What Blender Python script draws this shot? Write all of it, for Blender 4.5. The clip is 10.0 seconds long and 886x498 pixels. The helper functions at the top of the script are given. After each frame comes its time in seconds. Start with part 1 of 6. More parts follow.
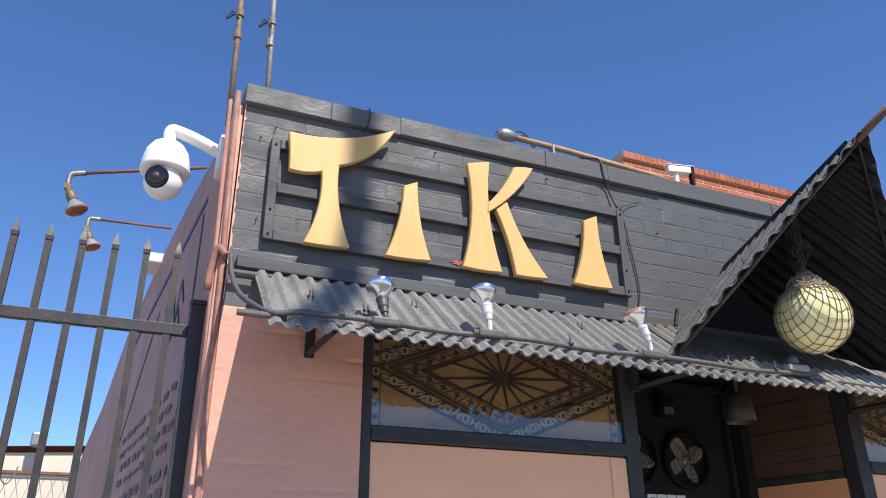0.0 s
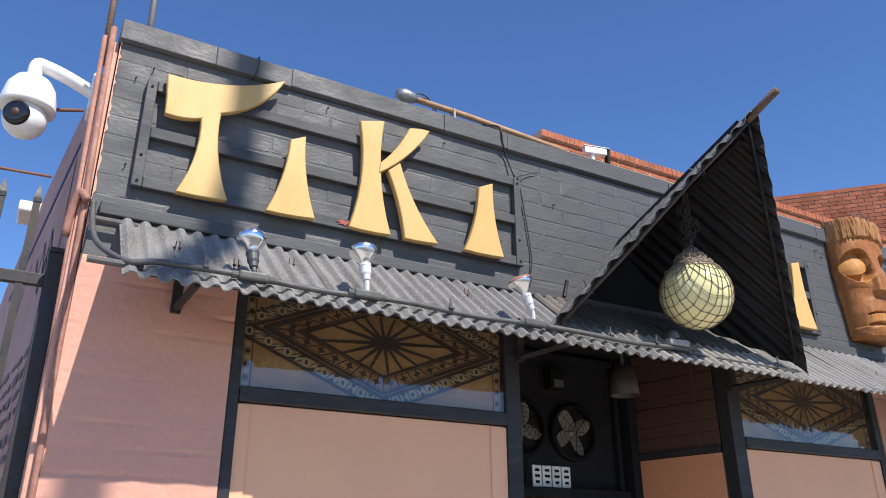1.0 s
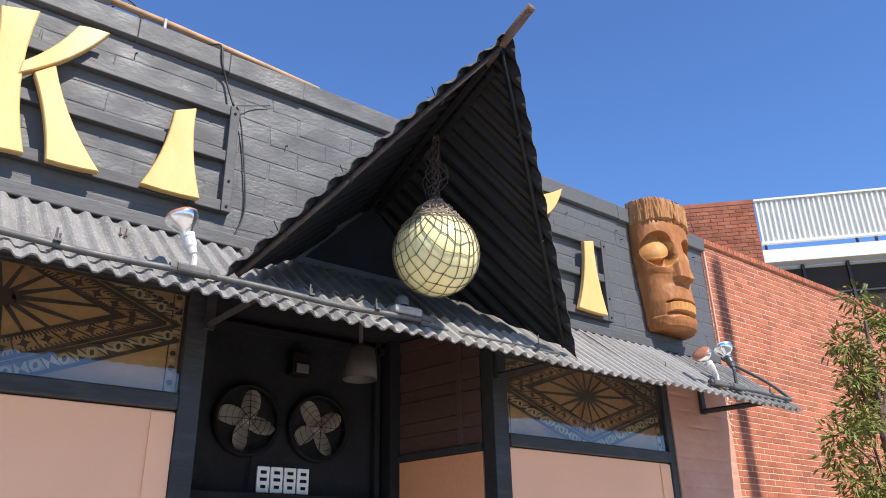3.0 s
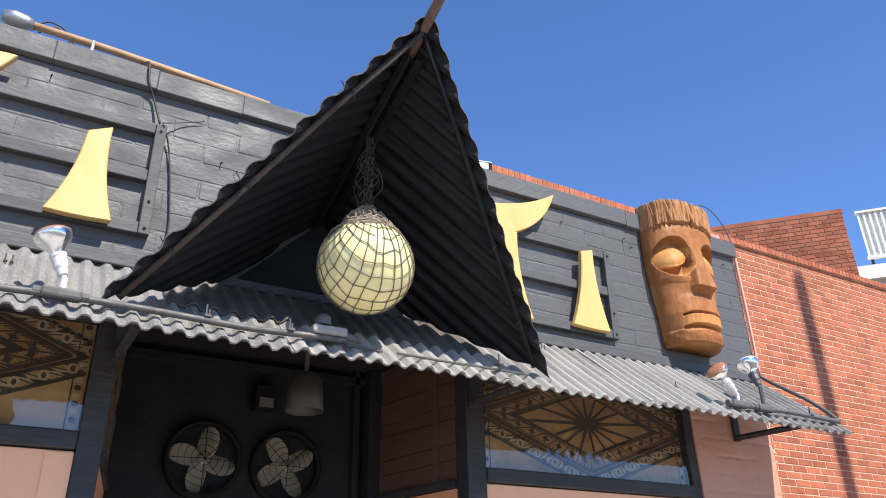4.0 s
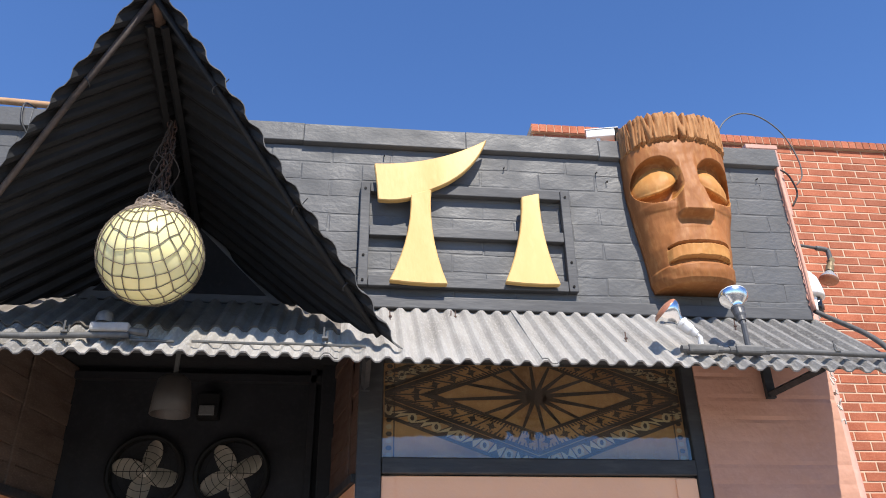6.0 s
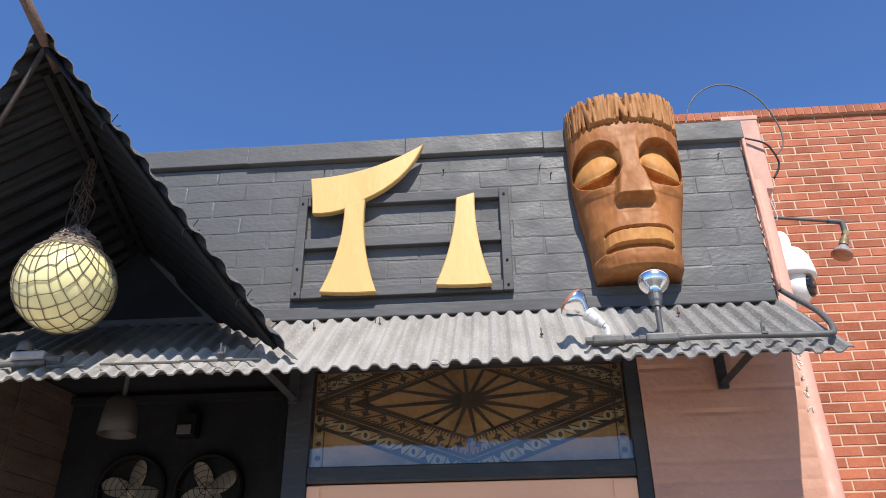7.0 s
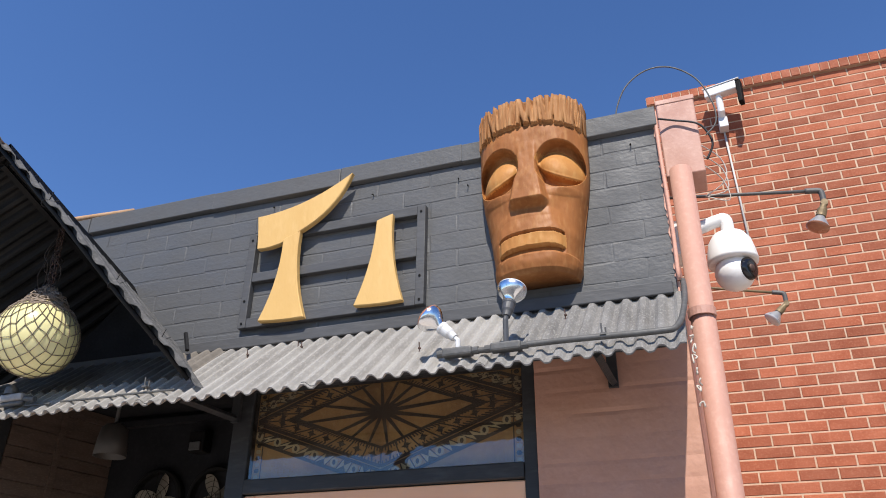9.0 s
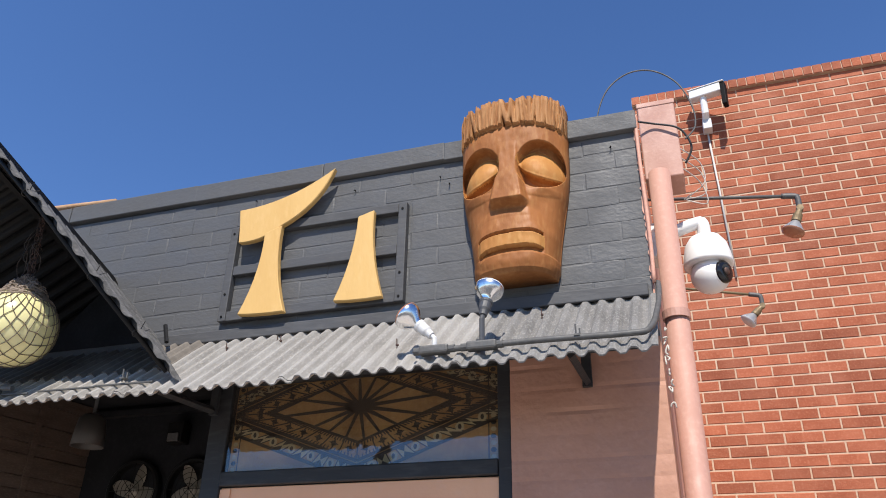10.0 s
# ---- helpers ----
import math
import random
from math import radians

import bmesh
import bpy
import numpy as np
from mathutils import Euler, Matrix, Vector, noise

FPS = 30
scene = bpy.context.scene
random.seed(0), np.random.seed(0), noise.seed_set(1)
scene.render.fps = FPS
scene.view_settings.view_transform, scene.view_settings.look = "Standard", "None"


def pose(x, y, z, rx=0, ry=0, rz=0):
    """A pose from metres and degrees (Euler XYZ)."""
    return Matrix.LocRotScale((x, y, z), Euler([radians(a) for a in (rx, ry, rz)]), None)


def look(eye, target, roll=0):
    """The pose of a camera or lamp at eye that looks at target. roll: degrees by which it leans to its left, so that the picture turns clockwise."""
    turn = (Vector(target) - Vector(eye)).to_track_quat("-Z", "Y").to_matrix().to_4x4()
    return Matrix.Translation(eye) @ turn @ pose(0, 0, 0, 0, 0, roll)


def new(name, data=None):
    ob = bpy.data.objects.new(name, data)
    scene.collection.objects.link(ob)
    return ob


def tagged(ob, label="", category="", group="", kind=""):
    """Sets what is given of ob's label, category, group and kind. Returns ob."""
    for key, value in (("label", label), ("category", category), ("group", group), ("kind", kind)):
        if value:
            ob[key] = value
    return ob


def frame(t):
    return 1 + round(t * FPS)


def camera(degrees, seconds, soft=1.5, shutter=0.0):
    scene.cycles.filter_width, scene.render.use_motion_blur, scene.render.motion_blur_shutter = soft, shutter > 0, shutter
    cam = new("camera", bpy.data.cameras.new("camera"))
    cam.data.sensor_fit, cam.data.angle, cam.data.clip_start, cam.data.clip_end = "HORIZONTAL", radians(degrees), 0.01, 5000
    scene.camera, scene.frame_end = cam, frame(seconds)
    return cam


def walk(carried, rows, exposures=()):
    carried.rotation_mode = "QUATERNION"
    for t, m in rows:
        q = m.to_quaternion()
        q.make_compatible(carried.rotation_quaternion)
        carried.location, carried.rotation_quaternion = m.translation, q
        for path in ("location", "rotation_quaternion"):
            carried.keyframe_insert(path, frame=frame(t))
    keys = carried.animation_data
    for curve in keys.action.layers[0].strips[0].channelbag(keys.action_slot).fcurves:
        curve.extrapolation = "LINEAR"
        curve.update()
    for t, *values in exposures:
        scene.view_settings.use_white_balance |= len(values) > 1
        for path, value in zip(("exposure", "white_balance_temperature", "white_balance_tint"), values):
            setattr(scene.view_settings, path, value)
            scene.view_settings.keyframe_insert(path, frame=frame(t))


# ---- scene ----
cam = camera(60.5, 10.0, soft=1.0)
PATH = [
    (0, (0.191, 0.249, 1.691), (0.917, 1.925, 2.506), -0.5),
    (0.5, (0.272, 0.241, 1.679), (1.051, 1.906, 2.468), -0.5),
    (1, (0.383, 0.273, 1.671), (1.288, 1.887, 2.429), -0.2),
    (1.5, (0.557, 0.379, 1.679), (1.611, 1.899, 2.441), -0.5),
    (2, (0.788, 0.446, 1.687), (1.924, 1.907, 2.446), -1.3),
    (2.5, (1.078, 0.437, 1.693), (2.226, 1.895, 2.439), -1.4),
    (3, (1.333, 0.48, 1.679), (2.463, 1.927, 2.471), -1.3),
    (4.5, (2.272, 0.4, 1.715), (2.997, 2.018, 2.639), -1.6),
    (5, (2.618, 0.363, 1.703), (3.167, 2.032, 2.659), -1.9),
    (5.5, (3.02, 0.33, 1.692), (3.407, 2.065, 2.609), -1.4),
    (7, (4.163, 0.351, 1.656), (4.031, 2.103, 2.612), -0.6),
    (7.5, (4.482, 0.346, 1.656), (4.192, 2.068, 2.631), -0.7),
    (8, (4.779, 0.341, 1.665), (4.315, 2.025, 2.64), -0.3),
    (8.5, (5.006, 0.374, 1.678), (4.452, 2.034, 2.646), -0.4),
    (9, (5.192, 0.378, 1.676), (4.588, 2.041, 2.608), 0.6),
    (9.5, (5.226, 0.372, 1.68), (4.618, 2.044, 2.593), 1.4),
    (10, (5.225, 0.357, 1.68), (4.652, 2.04, 2.597), 1.2),
]
EXPOSURES = [(0.0, 0.46), (1.0, 0.48), (2.0, 0.64), (3.0, 0.80), (4.5, 0.86), (5.5, 0.80), (7.0, 0.56), (8.5, 0.40), (10.0, 0.37)]
walk(cam, [(t, look(eye, target, roll)) for t, eye, target, roll in PATH], EXPOSURES)

# ---- world and sun ----
SUN_WAY = Vector((-0.24, 1.0, -1.25)).normalized()
world = bpy.data.worlds.new("sky")
scene.world = world
world.use_nodes = True
wn = world.node_tree.nodes
sky = wn.new("ShaderNodeTexSky")
sky.sky_type = "NISHITA"
sky.sun_disc = False
sky.sun_elevation = math.asin(-SUN_WAY.z)
sky.sun_rotation = math.atan2(SUN_WAY.x, -SUN_WAY.y)
sky.air_density, sky.dust_density, sky.ozone_density = 1.0, 0.0, 8.0
wn["Background"].inputs["Strength"].default_value = 0.129
deep = wn.new("ShaderNodeHueSaturation")
deep.inputs["Hue"].default_value, deep.inputs["Saturation"].default_value = 0.506, 1.07
world.node_tree.links.new(sky.outputs["Color"], deep.inputs["Color"])
world.node_tree.links.new(deep.outputs["Color"], wn["Background"].inputs["Color"])
sun = new("sun", bpy.data.lights.new("sun", "SUN"))
sun.data.energy, sun.data.angle, sun.data.color = 5.0, radians(0.53), (1.0, 0.93, 0.83)
sun.matrix_world = look((6, -8, 12), Vector((6, -8, 12)) + SUN_WAY)


# ---- materials ----
def mat(name, base, rough=0.6, metal=0.0, second=None, scale=6.0, amount=0.5, third=None, fine=60.0, fine_amount=0.35,
        bump=0.2, bump_scale=90.0, bump_depth=0.004, spec=0.5, piece=0.0, stretch=None, dusty=0.0):
    """A painted or raw surface: broad stains towards `second`, fine specks towards `third`, relief at two sizes."""
    m = bpy.data.materials.new(name)
    m.use_nodes = True
    n, l = m.node_tree.nodes, m.node_tree.links
    b = n["Principled BSDF"]
    b.inputs["Roughness"].default_value, b.inputs["Metallic"].default_value = rough, metal
    b.inputs["Specular IOR Level"].default_value = spec
    b.inputs["Diffuse Roughness"].default_value = dusty
    tc = n.new("ShaderNodeNewGeometry")
    vec = tc.outputs["Position"]
    if stretch:
        mp = n.new("ShaderNodeMapping")
        mp.inputs["Scale"].default_value = stretch
        l.new(vec, mp.inputs["Vector"])
        vec = mp.outputs["Vector"]
    second = second or tuple(c * 0.7 for c in base)
    third = third or tuple(min(1, c * 1.25) for c in base)

    def noisy(sc, detail, lo, hi):
        t = n.new("ShaderNodeTexNoise")
        t.inputs["Scale"].default_value, t.inputs["Detail"].default_value = sc, detail
        l.new(vec, t.inputs["Vector"])
        r = n.new("ShaderNodeMapRange")
        r.inputs["From Min"].default_value, r.inputs["From Max"].default_value = lo, hi
        l.new(t.outputs["Fac"], r.inputs["Value"])
        return t, r.outputs["Result"]

    def mixed(a, c, fac, k):
        x = n.new("ShaderNodeMix")
        x.data_type = "RGBA"
        mu = n.new("ShaderNodeMath")
        mu.operation = "MULTIPLY"
        mu.inputs[1].default_value = k
        l.new(fac, mu.inputs[0])
        l.new(mu.outputs[0], x.inputs["Factor"])
        if isinstance(a, tuple):
            x.inputs["A"].default_value = (*a, 1)
        else:
            l.new(a, x.inputs["A"])
        x.inputs["B"].default_value = (*c, 1)
        return x.outputs["Result"]

    _, f1 = noisy(scale, 5, 0.38, 0.68)
    t2, f2 = noisy(fine, 4, 0.5, 0.75)
    col = mixed(mixed(base, second, f1, amount), third, f2, fine_amount)
    if piece:
        oi = n.new("ShaderNodeObjectInfo")
        gi = n.new("ShaderNodeNewGeometry")
        add = n.new("ShaderNodeMath")
        add.operation = "ADD"
        l.new(oi.outputs["Random"], add.inputs[0])
        l.new(gi.outputs["Random Per Island"], add.inputs[1])
        fr = n.new("ShaderNodeMath")
        fr.operation = "FRACT"
        l.new(add.outputs[0], fr.inputs[0])
        hv = n.new("ShaderNodeHueSaturation")
        mr = n.new("ShaderNodeMapRange")
        mr.inputs["To Min"].default_value, mr.inputs["To Max"].default_value = 1 - piece, 1 + piece
        l.new(fr.outputs[0], mr.inputs["Value"])
        l.new(mr.outputs["Result"], hv.inputs["Value"])
        l.new(col, hv.inputs["Color"])
        col = hv.outputs["Color"]
    l.new(col, b.inputs["Base Color"])
    rr = n.new("ShaderNodeMapRange")
    rr.inputs["To Min"].default_value, rr.inputs["To Max"].default_value = max(0.03, rough - 0.1), min(1, rough + 0.12)
    l.new(f1, rr.inputs["Value"])
    l.new(rr.outputs["Result"], b.inputs["Roughness"])
    if bump:
        t3 = n.new("ShaderNodeTexNoise")
        t3.inputs["Scale"].default_value, t3.inputs["Detail"].default_value = bump_scale, 6
        l.new(vec, t3.inputs["Vector"])
        t4 = n.new("ShaderNodeTexNoise")
        t4.inputs["Scale"].default_value, t4.inputs["Detail"].default_value = bump_scale * 0.2, 3
        l.new(vec, t4.inputs["Vector"])
        ad = n.new("ShaderNodeMath")
        ad.operation = "ADD"
        l.new(t3.outputs["Fac"], ad.inputs[0])
        l.new(t4.outputs["Fac"], ad.inputs[1])
        bu = n.new("ShaderNodeBump")
        bu.inputs["Strength"].default_value, bu.inputs["Distance"].default_value = bump, bump_depth
        l.new(ad.outputs[0], bu.inputs["Height"])
        l.new(bu.outputs["Normal"], b.inputs["Normal"])
    return m


def pane_material(name, sheen, tint=(0.93, 0.96, 0.97)):
    """Thin window glass: clear, with a mirror sheen that grows towards grazing angles."""
    m = bpy.data.materials.new(name)
    m.use_nodes = True
    n, l = m.node_tree.nodes, m.node_tree.links
    n.remove(n["Principled BSDF"])
    tr, gl, fr, mx = n.new("ShaderNodeBsdfTransparent"), n.new("ShaderNodeBsdfGlossy"), n.new("ShaderNodeMapRange"), n.new("ShaderNodeMixShader")
    lw, pw = n.new("ShaderNodeLayerWeight"), n.new("ShaderNodeMath")
    lw.inputs["Blend"].default_value = 0.5
    pw.operation = "POWER"
    pw.inputs[1].default_value = 3.0
    l.new(lw.outputs["Facing"], pw.inputs[0])
    l.new(pw.outputs[0], fr.inputs["Value"])
    tr.inputs["Color"].default_value = (*tint, 1)
    gl.inputs["Roughness"].default_value = 0.02
    fr.inputs["To Min"].default_value, fr.inputs["To Max"].default_value = sheen, 1.0
    no, bu = n.new("ShaderNodeTexNoise"), n.new("ShaderNodeBump")
    no.inputs["Scale"].default_value = 3.0
    bu.inputs["Strength"].default_value, bu.inputs["Distance"].default_value = 0.12, 0.02
    l.new(no.outputs["Fac"], bu.inputs["Height"])
    l.new(bu.outputs["Normal"], gl.inputs["Normal"])
    l.new(fr.outputs[0], mx.inputs[0])
    l.new(tr.outputs[0], mx.inputs[1])
    l.new(gl.outputs[0], mx.inputs[2])
    l.new(mx.outputs[0], n["Material Output"].inputs["Surface"])
    return m


M_BLACK = mat("black_wall_paint", (0.125, 0.127, 0.131), 0.6, second=(0.102, 0.104, 0.108), third=(0.16, 0.161, 0.163), scale=7, amount=0.5, fine=60, fine_amount=0.22, bump=0.26, bump_scale=60, bump_depth=0.007, stretch=(0.8, 1, 1.25), dusty=1.0)
M_BLACKWOOD = mat("black_painted_wood", (0.028, 0.028, 0.03), 0.55, spec=0.3, second=(0.022, 0.022, 0.024), third=(0.075, 0.075, 0.075), stretch=(0.25, 1, 1), fine=50, bump=0.3)
M_RACK = mat("weathered_black_rack_paint", (0.075, 0.076, 0.08), 0.6, spec=0.3, second=(0.055, 0.056, 0.06), third=(0.13, 0.13, 0.132), stretch=(0.25, 1, 1), fine=50, bump=0.3)
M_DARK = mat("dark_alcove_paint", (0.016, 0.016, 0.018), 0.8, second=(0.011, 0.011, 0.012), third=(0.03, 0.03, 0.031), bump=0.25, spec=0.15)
M_PINK = mat("pink_wall_paint", (0.59, 0.31, 0.225), 0.7, second=(0.53, 0.28, 0.225), third=(0.68, 0.39, 0.3), scale=3.0, fine=45, fine_amount=0.25, bump=0.5, bump_scale=40, bump_depth=0.006)
M_PINKBROWN = mat("darker_brownish_pink_paint", (0.44, 0.235, 0.165), 0.75, second=(0.36, 0.18, 0.12), third=(0.52, 0.3, 0.23), scale=3.5, amount=0.7, fine=45, fine_amount=0.25, bump=0.5, bump_scale=40, bump_depth=0.006)
M_PANEL = mat("peach_panel_paint", (0.78, 0.425, 0.245), 0.6, second=(0.60, 0.33, 0.23), third=(0.64, 0.42, 0.33), scale=2.0, amount=0.4, fine=30, fine_amount=0.15, bump=0.15)
M_ORANGE = mat("orange_panel_paint", (0.6, 0.28, 0.145), 0.6, second=(0.42, 0.17, 0.08), scale=2.0, amount=0.4, bump=0.15)
M_YELLOW = mat("yellow_letter_paint", (0.63, 0.405, 0.145), 0.5, second=(0.52, 0.305, 0.09), third=(0.7, 0.48, 0.21), scale=5, amount=0.6, fine=40, fine_amount=0.3, bump=0.25, bump_scale=60, stretch=(1, 1, 0.35))
M_AWNING = mat("weathered_grey_sheet", (0.34, 0.322, 0.298), 0.8, second=(0.2, 0.184, 0.165), third=(0.45, 0.428, 0.39), scale=5, amount=0.7, fine=75, fine_amount=0.6, bump=0.5, bump_scale=90, stretch=(2.6, 0.7, 0.7), dusty=1.0)
M_AWNDARK = mat("darker_grey_sheet", (0.235, 0.225, 0.213), 0.75, second=(0.13, 0.122, 0.113), third=(0.35, 0.335, 0.31), scale=5, amount=0.85, fine=75, fine_amount=0.8, bump=0.6, bump_scale=90, stretch=(2.4, 0.8, 0.8), dusty=1.0)
M_SHADESHEET = mat("dark_shaded_sheet", (0.15, 0.132, 0.112), 0.85, second=(0.06, 0.053, 0.046), third=(0.22, 0.195, 0.165), scale=8, bump=0.4)
M_GABLETOP = mat("greyer_black_sheet_top", (0.075, 0.074, 0.074), 0.75, second=(0.03, 0.03, 0.03), third=(0.16, 0.155, 0.15), scale=14, amount=0.8, fine=70, fine_amount=0.6, bump=0.4)
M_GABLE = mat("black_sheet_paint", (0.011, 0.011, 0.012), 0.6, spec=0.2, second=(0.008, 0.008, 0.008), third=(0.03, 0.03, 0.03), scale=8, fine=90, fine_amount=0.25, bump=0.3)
M_POLE = mat("brown_weathered_pole", (0.1, 0.06, 0.042), 0.75, second=(0.07, 0.042, 0.03), third=(0.2, 0.13, 0.09), scale=15, fine=80, bump=0.4)
M_RAKE = mat("dark_weathered_pole", (0.05, 0.036, 0.03), 0.75, second=(0.025, 0.02, 0.018), third=(0.13, 0.09, 0.07), scale=9, amount=0.8, fine=80, bump=0.4)
M_BRICK = mat("red_brick", (0.345, 0.098, 0.043), 0.85, second=(0.25, 0.066, 0.032), third=(0.44, 0.18, 0.1), scale=5.0, amount=0.75, fine=60, fine_amount=0.5, bump=0.6, bump_scale=120, bump_depth=0.006, piece=0.2)
M_MORTAR = mat("pale_mortar", (0.52, 0.37, 0.26), 0.9, second=(0.36, 0.22, 0.15), scale=8, bump=0.5)
M_MASK = mat("carved_mask_wood", (0.325, 0.126, 0.038), 0.58, second=(0.17, 0.058, 0.016), third=(0.50, 0.26, 0.095), scale=6.5, amount=0.65, fine=35, fine_amount=0.35, bump=0.35, bump_scale=45, bump_depth=0.004, stretch=(1.6, 1.6, 0.5), spec=0.25)
M_MASKPALE = mat("pale_carved_wood", (0.46, 0.215, 0.06), 0.62, spec=0.25, second=(0.36, 0.14, 0.04), third=(0.62, 0.38, 0.14), scale=9, amount=0.7, fine=45, bump=0.35, bump_scale=45, stretch=(1, 1, 0.5))
M_MASKHAIR = mat("brown_carved_hair_wood", (0.37, 0.18, 0.072), 0.75, spec=0.2, second=(0.2, 0.08, 0.03), third=(0.58, 0.36, 0.17), scale=14, amount=0.8, fine=60, bump=0.5, bump_scale=60, stretch=(2, 2, 0.3))
M_BALL = mat("pale_yellow_glass_float", (0.72, 0.68, 0.36), 0.16, second=(0.66, 0.58, 0.27), third=(0.78, 0.75, 0.48), scale=5, amount=0.5, fine=25, fine_amount=0.3, bump=0.05, bump_scale=10)
M_NET = mat("weathered_net_rope", (0.15, 0.12, 0.085), 0.9, second=(0.08, 0.065, 0.05), third=(0.3, 0.25, 0.2), scale=30, fine=150, bump=0.5, bump_scale=300)
M_NETDARK = mat("dark_net_rope", (0.05, 0.04, 0.035), 0.9, second=(0.025, 0.02, 0.018), third=(0.12, 0.1, 0.085), scale=30, fine=150, bump=0.5, bump_scale=300)
M_ROPE = mat("grey_brown_rope", (0.3, 0.24, 0.19), 0.9, second=(0.14, 0.1, 0.08), third=(0.42, 0.36, 0.3), scale=40, fine=150, bump=0.5, bump_scale=300)
M_CHAIN = mat("rusty_chain_metal", (0.12, 0.07, 0.055), 0.6, 0.5, second=(0.05, 0.04, 0.035), scale=40, bump=0.3)
M_CONDUIT = mat("grey_conduit_paint", (0.085, 0.084, 0.082), 0.6, 0.0, second=(0.05, 0.049, 0.048), third=(0.17, 0.16, 0.15), scale=20, bump=0.2)
M_GREYMETAL = mat("grey_galvanised_metal", (0.35, 0.34, 0.33), 0.4, 0.7, second=(0.2, 0.19, 0.18), scale=30, bump=0.1)
M_RUST = mat("rusty_pipe", (0.22, 0.1, 0.06), 0.8, 0.2, second=(0.12, 0.05, 0.03), third=(0.36, 0.22, 0.15), scale=20, bump=0.4)
M_CORROD = mat("brown_grey_corroded_pipe", (0.21, 0.135, 0.095), 0.75, 0.1, second=(0.12, 0.085, 0.065), third=(0.33, 0.26, 0.21), scale=20, amount=0.7, bump=0.4)
M_TANPIPE = mat("tan_weathered_pipe", (0.4, 0.24, 0.13), 0.75, second=(0.26, 0.14, 0.07), third=(0.5, 0.34, 0.22), scale=15, bump=0.3)
M_WHITE = mat("white_plastic", (0.78, 0.78, 0.77), 0.35, second=(0.68, 0.67, 0.64), third=(0.82, 0.82, 0.81), scale=10, amount=0.4, bump=0.05)
M_SOCKET = mat("grey_white_socket", (0.6, 0.6, 0.6), 0.45, second=(0.42, 0.42, 0.42), scale=30, bump=0.1)
M_DARKSOCKET = mat("dark_grey_socket", (0.06, 0.062, 0.068), 0.5, second=(0.04, 0.04, 0.043), scale=30, bump=0.1)
M_BRASS = mat("tarnished_brass", (0.2, 0.145, 0.075), 0.6, 0.3, second=(0.1, 0.075, 0.045), scale=40, bump=0.2)
M_LENSBLACK = mat("black_lens", (0.01, 0.01, 0.012), 0.12, second=(0.015, 0.015, 0.02), bump=0.0)
M_SILVER = mat("silvered_bulb_glass", (0.82, 0.82, 0.82), 0.2, 1.0, second=(0.68, 0.7, 0.74), third=(0.85, 0.86, 0.88), scale=12, amount=0.6, bump=0.08, bump_scale=15)
M_LENSRED = mat("rusty_red_bulb_lens", (0.36, 0.17, 0.1), 0.25, second=(0.3, 0.07, 0.035), scale=20, bump=0.2)
M_BULBGREY = mat("dull_silver_bulb_glass", (0.42, 0.42, 0.42), 0.35, 0.5, second=(0.28, 0.27, 0.26), scale=20, bump=0.1)
M_LENSCLEAR = mat("frosted_bulb_lens", (0.55, 0.58, 0.6), 0.15, second=(0.42, 0.45, 0.5), scale=20, bump=0.2)
M_FENCE = mat("black_fence_paint", (0.022, 0.021, 0.022), 0.5, second=(0.045, 0.03, 0.024), third=(0.06, 0.05, 0.045), scale=12, amount=0.5, fine=60, bump=0.2)
M_PIPE = mat("dull_pink_pipe_paint", (0.47, 0.26, 0.205), 0.6, second=(0.4, 0.215, 0.17), third=(0.56, 0.36, 0.29), scale=10, fine=60, bump=0.2)
M_CORNERPIPE = mat("rusty_dull_pink_paint", (0.34, 0.165, 0.125), 0.7, second=(0.2, 0.09, 0.065), third=(0.48, 0.28, 0.22), scale=12, amount=0.7, fine=60, bump=0.3)
M_MAST = mat("dull_grey_mast", (0.2, 0.19, 0.18), 0.6, 0.2, second=(0.1, 0.09, 0.085), third=(0.32, 0.3, 0.28), scale=20, amount=0.7, bump=0.3)
M_BOXGREY = mat("dusty_grey_box", (0.3, 0.29, 0.28), 0.6, second=(0.2, 0.19, 0.185), scale=25, bump=0.2)
M_SIDE = mat("dusty_pink_side_wall", (0.5, 0.29, 0.235), 0.8, second=(0.36, 0.22, 0.2), third=(0.52, 0.33, 0.29), scale=3, fine=50, bump=0.4, bump_scale=40)
M_BLUE = mat("faded_blue_paint", (0.07, 0.1, 0.24), 0.8, second=(0.14, 0.13, 0.22), scale=15, amount=0.8, bump=0.2)
M_FADED = mat("faded_grey_paint", (0.13, 0.1, 0.13), 0.8, second=(0.25, 0.17, 0.17), scale=15, amount=0.8, bump=0.2)
M_CLOTH = mat("ochre_barkcloth", (0.38, 0.205, 0.07), 0.9, second=(0.2, 0.095, 0.036), third=(0.5, 0.31, 0.125), scale=5, amount=0.8, fine=60, fine_amount=0.4, bump=0.3)
M_PATTERN = mat("dark_brown_cloth_print", (0.035, 0.022, 0.014), 0.9, second=(0.06, 0.036, 0.02), scale=10, bump=0.2)
M_CREAM = mat("cream_cloth_print", (0.34, 0.26, 0.14), 0.9, second=(0.45, 0.33, 0.18), scale=12, bump=0.2)
M_BROWNWALL = mat("stained_brown_boards", (0.066, 0.034, 0.023), 0.7, second=(0.06, 0.03, 0.02), third=(0.16, 0.09, 0.055), scale=6, amount=0.7, stretch=(1, 1, 4), bump=0.3)
